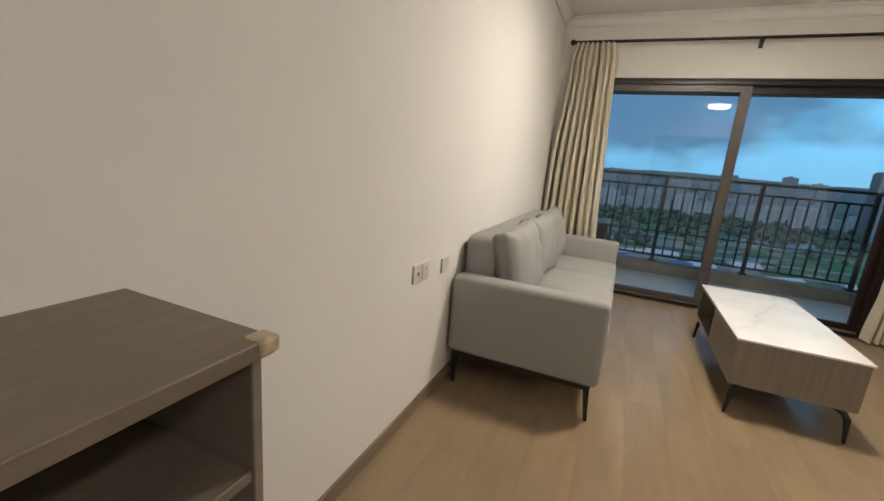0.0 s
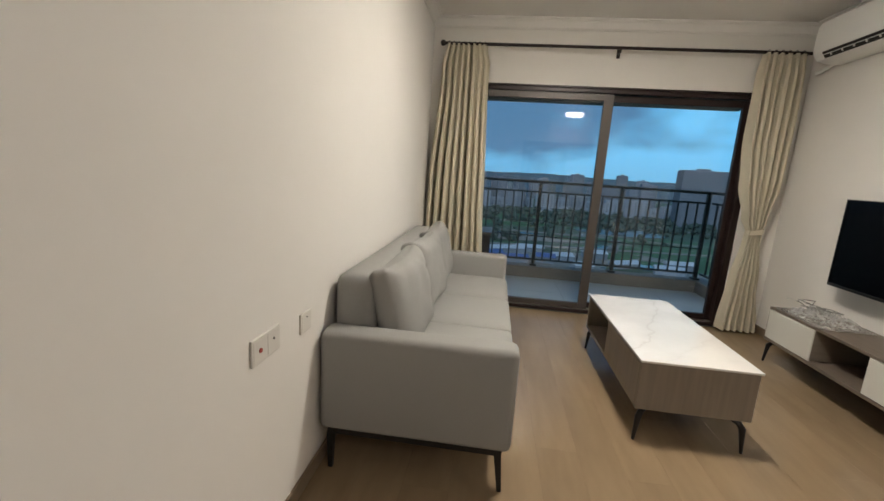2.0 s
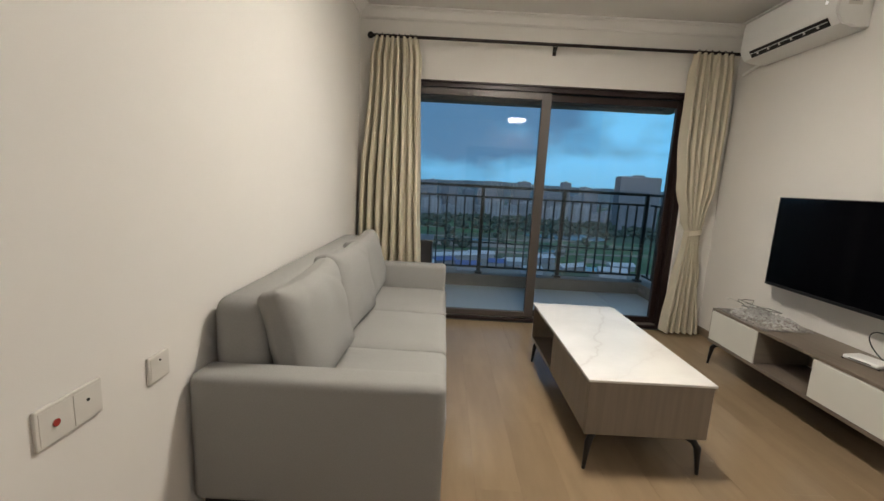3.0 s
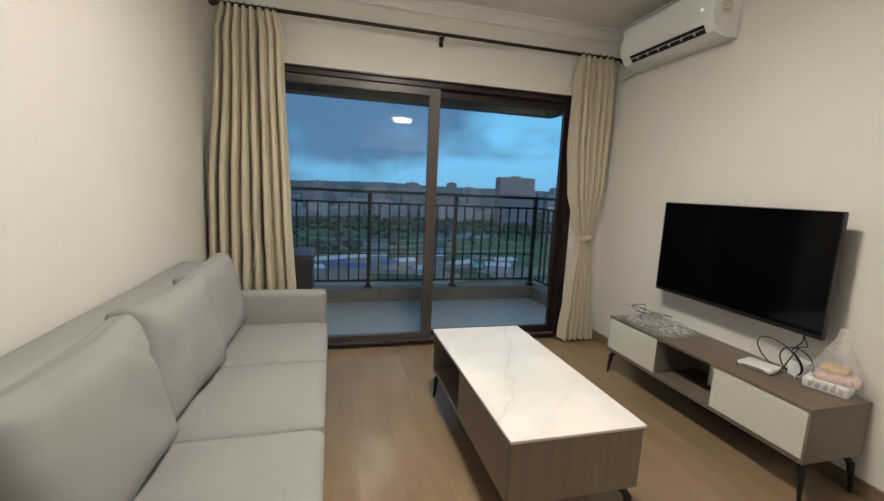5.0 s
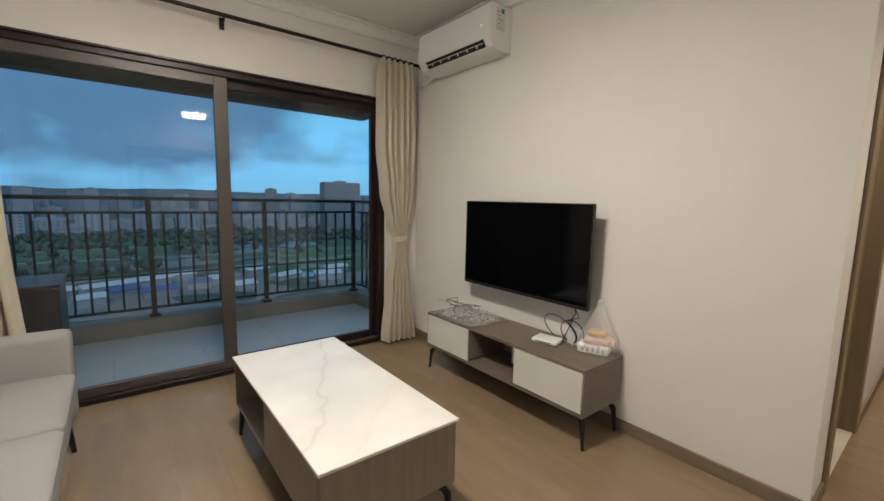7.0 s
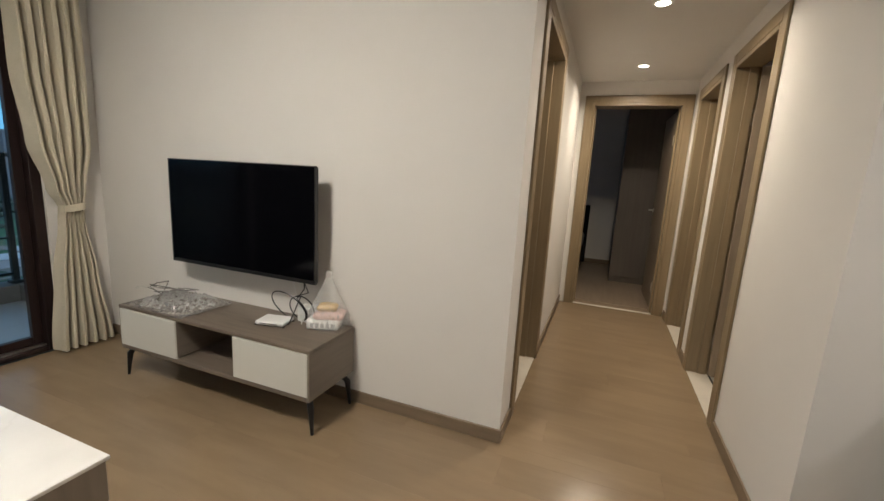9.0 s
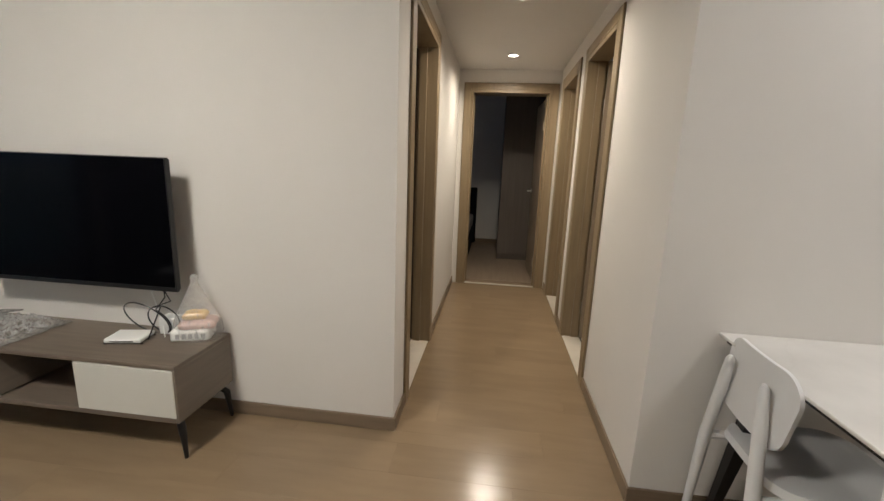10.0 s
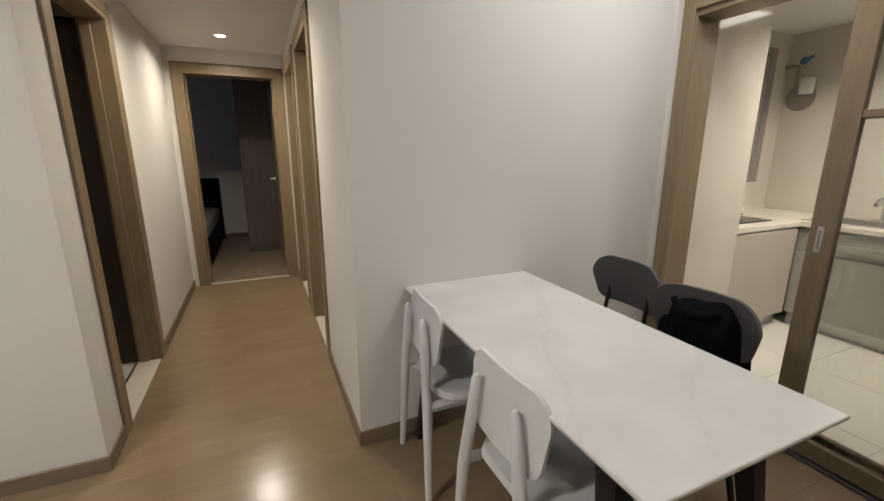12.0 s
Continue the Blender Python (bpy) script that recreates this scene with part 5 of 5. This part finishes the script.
def crumple(x0, x1, y0, y1, nx_, ny_, height, wob, seed):
    out = bmesh.new()
    rows = []
    for j in range(ny_ + 1):
        row = []
        for i in range(nx_ + 1):
            u, v = i / nx_, j / ny_
            edge = min(1, 6 * min(u, 1 - u)) * min(1, 6 * min(v, 1 - v))
            ridge_ = 1 - abs(noise.noise(Vector((u * 5, v * 9, seed)))) * 3.2
            fine = 1 - abs(noise.noise(Vector((u * 13, v * 24, seed + 5)))) * 3.0
            z = 0.003 + edge * height(u, v) * max(0.0, 0.55 * ridge_ + 0.45 * fine) + 0.002
            row.append(out.verts.new((x0 + (x1 - x0) * u + wob * noise.noise(Vector((v * 6, u, seed))), y0 + (y1 - y0) * v + wob * noise.noise(Vector((u * 5, v, seed + 2))), z)))
        rows.append(row)
    for A, B in zip(rows, rows[1:]):
        for i in range(nx_):
            out.faces.new((A[i], A[i + 1], B[i + 1], B[i]))
    return out


bm = crumple(-0.158, 0.17, -0.245, 0.245, 44, 66, lambda u, v: 0.016 + 0.022 * u, 0.014, 1)
bmesh.ops.recalc_face_normals(bm, faces=bm.faces)
thicken(bm, 0.001)
part("sheet", bm, SILVER, wrap)
GLINT = material("clear_glossy_film", (0.60, 0.59, 0.57), 0.10, vary=0.3, scale=(90, 90, 90), bump=0.9, bump_scale=70, spec=1.0, alpha=0.55)
part("crumpled_layer", crumple(-0.13, 0.165, -0.21, 0.235, 60, 90, lambda u, v: 0.022 + 0.050 * u * (0.4 + v * 0.6), 0.02, 7), GLINT, wrap)
CRYSTAL = material("clear_grey_plastic", (0.40, 0.39, 0.37), 0.15, metal=0.5, vary=0.2, scale=(20, 20, 20))
for k in range(3):
    hg = thing("clothes_hanger", (3.03 + rr.uniform(-0.03, 0.05), -0.90 + k * 0.07, ZS + 0.022 + rr.uniform(0, 0.035)), "thin silvery clothes hanger lying in a heap", "hanger",
               "hangers heaped on the television stand", rz=rr.uniform(45, 140))
    hg.rotation_euler = (radians(rr.uniform(-9, 9)), radians(rr.uniform(-7, 7)), hg.rotation_euler.z)
    w = 0.125
    hgt = 0.004 + 0.004 * (k % 4)
    pts = [(-w, -0.05, hgt), (-w * 0.5, 0.0, hgt + rr.uniform(0.004, 0.02)), (0, 0.035, hgt + 0.012), (w * 0.5, 0.0, hgt + rr.uniform(0.004, 0.02)), (w, -0.05, hgt), (0, -0.055, hgt), (-w, -0.05, hgt)]
    part("frame", tube(pts, 0.0034, n=6), CRYSTAL, hg, smooth=True)
    part("hook", tube([(0, 0.035, hgt + 0.012)] + [(0.022 * math.sin(a), 0.075 + 0.022 * -math.cos(a), hgt + 0.016 + 0.008 * a / 4) for a in [0.3 * q for q in range(15)]], 0.0025, n=6), STEEL, hg, smooth=True)

# bag with a tissue box
BAGM = bpy.data.materials.new("thin_clear_bag")
BAGM.use_nodes = True
bn, bl = BAGM.node_tree.nodes, BAGM.node_tree.links
bp = bn["Principled BSDF"]
bp.inputs["Base Color"].default_value = (0.8, 0.8, 0.78, 1)
bp.inputs["Roughness"].default_value = 0.2
bnz = bn.new("ShaderNodeTexNoise")
bnz.inputs["Scale"].default_value = 14
bmr = bn.new("ShaderNodeMapRange")
bmr.inputs["To Min"].default_value, bmr.inputs["To Max"].default_value = 0.10, 0.42
bl.new(bnz.outputs["Fac"], bmr.inputs["Value"])
bl.new(bmr.outputs[0], bp.inputs["Alpha"])
bb = bn.new("ShaderNodeBump")
bb.inputs["Strength"].default_value = 0.2
bl.new(bnz.outputs["Fac"], bb.inputs["Height"])
bl.new(bb.outputs[0], bp.inputs["Normal"])
tb_ = thing("tissue_pack", (3.135, -1.945, ZS), "white printed tissue pack inside a clear carrier bag", "tissue pack", rz=20)
part("pack", box(-0.055, 0.055, -0.085, 0.085, 0.002, 0.055, bevel=0.012, seg=3), WHITE_PLASTIC, tb_, smooth=True)
pr_ = bmesh.new()
for k in range(5):
    box(-0.0565, -0.0555, -0.065 + 0.027 * k, -0.048 + 0.027 * k, 0.016, 0.040, bm=pr_)
part("print", pr_, material("pale_grey_print", (0.42, 0.42, 0.42), 0.5, vary=0.2), tb_)
sn = thing("snack_packet", (3.15, -1.955, ZS + 0.056), "orange and pink snack packets in the carrier bag", "snack packet", rz=25)
part("packet", cushion(-0.06, 0.05, -0.09, 0.07, 0, 0.034, puff=0.006, r=0.014, n=8), material("pink_wrapper", (0.72, 0.50, 0.44), 0.3, vary=0.2), sn, smooth=True)
part("packet", cushion(-0.035, 0.035, -0.05, 0.055, 0.041, 0.068, puff=0.006, r=0.012, n=8), material("orange_wrapper", (0.72, 0.46, 0.14), 0.3, vary=0.2), sn, smooth=True)
bg = thing("carrier_bag", (3.14, -1.965, ZS + 0.002), "thin translucent plastic carrier bag standing on the television stand", "bag")
bm = bmesh.new()
rings = []
for k, (hh, rx, ry) in enumerate([(0.0, 0.07, 0.10), (0.04, 0.076, 0.118), (0.09, 0.070, 0.112), (0.14, 0.055, 0.088), (0.19, 0.040, 0.062), (0.235, 0.026, 0.038), (0.275, 0.012, 0.018), (0.30, 0.016, 0.022), (0.312, 0.006, 0.008)]):
    rings.append([bm.verts.new((rx * math.cos(a) * (1 + 0.12 * noise.noise(Vector((math.cos(a) * 3, math.sin(a) * 3, hh * 9)))), ry * math.sin(a) * (1 + 0.14 * noise.noise(Vector((math.sin(a) * 4, math.cos(a) * 2, hh * 7 + 3)))), hh)) for a in [2 * math.pi * q / 28 for q in range(28)]])
for A, B in zip(rings, rings[1:]):
    for j in range(28):
        bm.faces.new((A[j], A[(j + 1) % 28], B[(j + 1) % 28], B[j]))
part("bag", bm, BAGM, bg, smooth=True)
bx_ = thing("set_top_box", (3.10, -1.46, 0.214), "small white device box in the niche of the television stand", "device")
part("body", box(-0.05, 0.05, -0.06, 0.06, 0, 0.12, bevel=0.006), WHITE_PLASTIC, bx_)

# ---- bedroom beyond the corridor ----
DARK_WOOD = material("dark_wardrobe_laminate", (0.12, 0.10, 0.085), 0.5, vary=0.15, scale=(30, 30, 2))
wr = thing("wardrobe", (7.75, -4.02, 0), "tall dark wood wardrobe in the unlit bedroom", "wardrobe")
part("body", box(-0.4, 0.4, -0.6, 0.6, 0.0, 2.25, bevel=0.004), DARK_WOOD, wr)
part("door", box(-0.42, -0.401, -0.595, -0.003, 0.08, 2.24, bevel=0.003), DARK_WOOD, wr)
part("door", box(-0.42, -0.401, 0.003, 0.595, 0.08, 2.24, bevel=0.003), DARK_WOOD, wr)
bedt = thing("bed", (7.75, -2.15, 0), "bed with a dark headboard and pale bedding in the unlit bedroom", "bed")
part("headboard", box(0.78, 0.84, -0.9, 0.9, 0, 0.95, bevel=0.02), BLACK_CLOTH, bedt)
part("base", box(-1.0, 0.78, -0.88, 0.88, 0.08, 0.32, bevel=0.02), BLACK_CLOTH, bedt)
part("mattress", cushion(-0.98, 0.76, -0.86, 0.86, 0.32, 0.52, puff=0.02, r=0.05), FABRIC, bedt, smooth=True)

# ---- kitchen ----
KZ0, KYB = 0.0, -7.95
wall("wall_kitchen_back", [(0.6, 3.75, KYB - 0.1, KYB, 0, 2.4)], K_TILE)
wall("wall_kitchen_east", [(3.60, 3.75, KYB, -6.47, 0, 2.4)], K_TILE)
wall("wall_kitchen_west", [(0.6, 0.75, KYB, YK - T, 0, 2.4)], K_TILE)
wall("wall_kitchen_pier", [(XD - 0.012, 3.75, -6.47, YK - T, 0, 2.4)], GROUT)
part("ceiling_kitchen", box(0.6, 3.75, KYB - 0.1, YK - T, 2.32, 2.42), CEIL, kind="structure")
kl = thing("ceiling_panel_lamp", (2.35, -7.0, 2.32), "square lit ceiling panel lamp in the kitchen", "ceiling lamp")
part("frame", box(-0.20, 0.20, -0.12, 0.12, -0.012, 0.0, bevel=0.003), WHITE_PLASTIC, kl)
part("diffuser", box(-0.185, 0.185, -0.105, 0.105, -0.018, -0.0125), PANEL_GLOW, kl, "glowing diffuser")


def cabinet(name, x0, x1, y0, y1, front, mat, doors, label):
    """front: 'x' with doors facing -x, 'y' with doors facing +y."""
    c = thing(name, ((x0 + x1) / 2, (y0 + y1) / 2, 0), label, "kitchen cabinet", "kitchen base cabinets")
    hx_, hy_ = (x1 - x0) / 2, (y1 - y0) / 2
    part("body", box(-hx_ + 0.02, hx_, -hy_, hy_ - 0.02, 0.1, 0.79) if front == "y" else box(-hx_ + 0.02, hx_, -hy_, hy_, 0.1, 0.79), mat, c)
    part("plinth", box(-hx_ + 0.06, hx_, -hy_, hy_ - (0.06 if front == "y" else 0), 0, 0.1), STEEL, c, "brushed metal plinth")
    for i in range(doors):
        if front == "x":
            a = -hy_ + 2 * hy_ * i / doors
            b = a + 2 * hy_ / doors
            part("door", box(-hx_, -hx_ + 0.018, a + 0.002, b - 0.002, 0.105, 0.775, bevel=0.002, seg=1), mat, c)
        else:
            a = -hx_ + 2 * hx_ * i / doors
            b = a + 2 * hx_ / doors
            part("door", box(a + 0.002, b - 0.002, hy_ - 0.018, hy_, 0.105, 0.60, bevel=0.002, seg=1), mat, c)
            dr = part("drawer", box(a + 0.002, b - 0.002, hy_ - 0.018, hy_, 0.61, 0.775, bevel=0.002, seg=1), mat, c)
            part("handle", tube([(a + 0.12, hy_ + 0.018, 0.70), (b - 0.12, hy_ + 0.018, 0.70)], 0.006, n=8), STEEL, dr)
    return c


cabinet("base_cabinet", 3.00, 3.598, -7.33, -6.48, "x", K_CAB, 1, "taupe kitchen base cabinet with plain doors below the cooktop")
cabinet("base_cabinet", 2.22, 3.018, KYB + 0.002, -7.37, "y", K_CAB2, 1, "grey-green kitchen base cabinet under the sink")
cabinet("base_cabinet", 1.42, 2.218, KYB + 0.002, -7.37, "y", K_CAB2, 1, "grey-green kitchen base cabinet with a drawer")
cabinet("base_cabinet", 0.76, 1.418, KYB + 0.002, -7.37, "y", K_CAB2, 1, "grey-green kitchen base cabinet by the wall")
wt = thing("worktop", (3.3, -7.2, 0.79), "cream quartz kitchen worktop running round the corner", "worktop")
bm = box(-0.30, 0.298, -0.15, 0.72, 0, 0.04, bevel=0.004)
box(-2.54, 0.298, -0.748, -0.152, 0, 0.04, bevel=0.004, bm=bm)
part("slab", bm, K_TOP, wt)
part("upstand", box(0.285, 0.298, -0.74, 0.72, 0.0405, 0.09, bevel=0.003), K_TOP, wt)
ck = thing("cooktop", (3.32, -6.86, 0.83), "black glass gas cooktop set in the worktop", "cooktop")
part("glass_plate", box(-0.22, 0.22, -0.30, 0.30, 0.0, 0.008, bevel=0.003), SCREEN, ck)
for y in (-0.15, 0.15):
    part("burner", disc_stack([(0.055, 0.0), (0.055, 0.018), (0.03, 0.024)], (0.02, y, 0.0085), n=20), BLACK_METAL, ck, smooth=True)
    g = bmesh.new()
    for a in range(4):
        box(0.035, 0.10, -0.004, 0.004, 0.03, 0.038, bm=g, m=pose(0.02, y, 0.0, 0, 0, 45 + 90 * a))
    part("pan_support", g, BLACK_METAL, ck)
tp = thing("tap", (2.74, -7.86, 0.83), "chrome mixer tap at the kitchen sink", "tap")
part("spout", tube([(0, 0, 0), (0, 0, 0.13), (0, 0.03, 0.17), (0, 0.10, 0.17), (0, 0.15, 0.13)], 0.014, n=12), STEEL, tp, smooth=True)
part("lever", tube([(0, 0, 0.12), (0.06, 0.0, 0.16)], 0.008, n=8), STEEL, tp, smooth=True)
sk = thing("sink", (2.74, -7.62, 0.831), "stainless steel kitchen sink", "sink")
bm = bmesh.new()
for b in ((-0.30, 0.30, 0.17, 0.20), (-0.30, 0.30, -0.20, -0.17), (-0.30, -0.27, -0.17, 0.17), (0.27, 0.30, -0.17, 0.17)):
    box(b[0], b[1], b[2], b[3], 0, 0.006, bm=bm)
part("rim", bm, STEEL, sk)
part("basin", box(-0.27, 0.27, -0.17, 0.17, 0.0, 0.003), BRONZE_LIT, sk)
gp = thing("gas_meter", (3.49, KYB, 1.775), "small white gas meter with blue valve and round vent cover", "gas meter")
part("vent_cover", disc_stack([(0.11, 0.0), (0.11, 0.006), (0.085, 0.012)], (0, 0, 0), n=28), K_FRAME, gp, smooth=True)
gp.children[0].matrix_basis = pose(-0.02, 0.002, 0.02, -90)
part("meter", box(-0.12, -0.03, 0.016, 0.08, 0.04, 0.17, bevel=0.012, seg=3), WHITE_PLASTIC, gp, "white meter box", smooth=True)
part("pipe", tube([(0.14, 0.03, 0.28), (0.05, 0.06, 0.28), (0.0, 0.06, 0.27), (0.0, 0.06, 0.05)], 0.013, n=10), K_FRAME, gp, smooth=True)
part("valve", tube([(-0.01, 0.06, 0.29), (-0.035, 0.06, 0.31), (-0.055, 0.06, 0.315), (-0.095, 0.06, 0.335)], [0.018, 0.032, 0.018, 0.012], n=10), material("blue_valve_plastic", (0.03, 0.14, 0.24), 0.4, vary=0.1), gp, "blue valve handle", smooth=True)
kw = tagged(new("window_2"), "narrow kitchen window with a grey frame above the worktop", "window", kind="structure")
part("window_frame", box(3.585, 3.602, -7.74, -7.66, 1.08, 2.19, bevel=0.003, seg=1), K_FRAME, kw)
part("window_frame", box(3.585, 3.602, -7.66, -7.05, 2.12, 2.19, bevel=0.003, seg=1), K_FRAME, kw)
part("window_frame", box(3.585, 3.602, -7.66, -7.05, 1.08, 1.15, bevel=0.003, seg=1), K_FRAME, kw)
part("pane", box(3.592, 3.598, -7.66, -7.05, 1.15, 2.12), K_FRAME, kw)

# ---- pieces of floors and walls ----
part("floor", box(-T, XE + T, YK - T, 0.0, -0.15, -0.004), GAP, kind="structure")
fl = bpy.data.objects["floor"]
part("floor_rooms", box(XE + T, 8.75, -6.4, -0.2, -0.15, 0.0), material("dark_room_floor", (0.25, 0.19, 0.135), 0.4, vary=0.15, scale=(2, 20, 2)), kind="structure")
part("floor_north_room", box(W, XE, YN + TD, 0.0, -0.004, 0.002), K_FLOOR, kind="structure")
part("floor_south_rooms", box(XD + T, XE + T, -6.4, YS - TD, -0.004, 0.002), K_FLOOR, kind="structure")
fk = part("floor_kitchen", box(0.6, 3.75, KYB - 0.1, YK - T, -0.15, -0.004), GROUT, kind="structure")
fb = part("floor_balcony", box(BXL, BXR, 0.2, BY, -0.045, -0.034), GROUT, kind="structure")


def pieces(name, parent, mat, rects, thick, z, gap, bevel=0.0012):
    """Flat pieces, each its own object; alike sizes share one mesh."""
    made = {}
    for x0, x1, y0, y1 in rects:
        key = (round(x1 - x0, 3), round(y1 - y0, 3))
        if key[0] < 0.02 or key[1] < 0.02:
            continue
        if key not in made:
            a, b = key[0] / 2 - gap / 2, key[1] / 2 - gap / 2
            bm = bmesh.new()
            lo_ = [bm.verts.new((sx * a, sy * b, -thick)) for sx, sy in ((-1, -1), (1, -1), (1, 1), (-1, 1))]
            mid = [bm.verts.new((sx * a, sy * b, -bevel)) for sx, sy in ((-1, -1), (1, -1), (1, 1), (-1, 1))]
            up = [bm.verts.new((sx * (a - bevel), sy * (b - bevel), 0)) for sx, sy in ((-1, -1), (1, -1), (1, 1), (-1, 1))]
            for A, B in ((lo_, mid), (mid, up)):
                for j in range(4):
                    bm.faces.new((A[j], A[(j + 1) % 4], B[(j + 1) % 4], B[j]))
            bm.faces.new(up)
            me = bpy.data.meshes.new(name)
            bm.to_mesh(me)
            bm.free()
            me.materials.append(mat)
            made[key] = me
        ob = new(name, made[key])
        ob.parent = parent
        ob.location = ((x0 + x1) / 2, (y0 + y1) / 2, z)


def planks(x0, x1, y0, y1, w=0.196, length=1.21):
    out = []
    i = math.floor(x0 / w)
    while i * w < x1:
        a, b = max(x0, i * w), min(x1, (i + 1) * w)
        off = (i * 0.437) % 1.0 * length
        y = math.floor((y0 - off) / length) * length + off
        while y < y1:
            c, d = max(y0, y), min(y1, y + length)
            if b - a > 0.02 and d - c > 0.02:
                out.append((a, b, c, d))
            y += length
        i += 1
    return out


rects = planks(0.0, 2.94, YK, 0.0) + planks(2.94, W, YS, 0.0) + planks(W, XE, YS, YN)
pieces("plank", fl, PLANK, rects, 0.004, 0.0, 0.0004, bevel=0.0002)
tiles = [(a, min(a + 0.6, 3.6), b, min(b + 0.6, YK - T)) for a in np.arange(0.75, 3.6, 0.6) for b in np.arange(KYB, YK - T, 0.6)]
pieces("tile", fk, K_FLOOR, tiles, 0.004, 0.0, 0.003)
tiles = [(a, min(a + 0.6, BXR), b, min(b + 0.6, BY)) for a in np.arange(BXL, BXR, 0.6) for b in np.arange(0.2, BY, 0.6)]
pieces("tile", fb, BALC_TILE, tiles, 0.004, -0.030, 0.003)

# wall tiles of the kitchen pier
pier = bpy.data.objects["wall_kitchen_pier"]
pier_mid, pier_half = (YK - T - 6.47) / 2, (YK - T + 6.47) / 2 - 0.0015
part("tile", box(-0.012, 0.0, -pier_half, pier_half, 0.0015, 2.3165, bevel=0.001, seg=1), K_TILE, pier).location = (XD - 0.0125, pier_mid, 0)
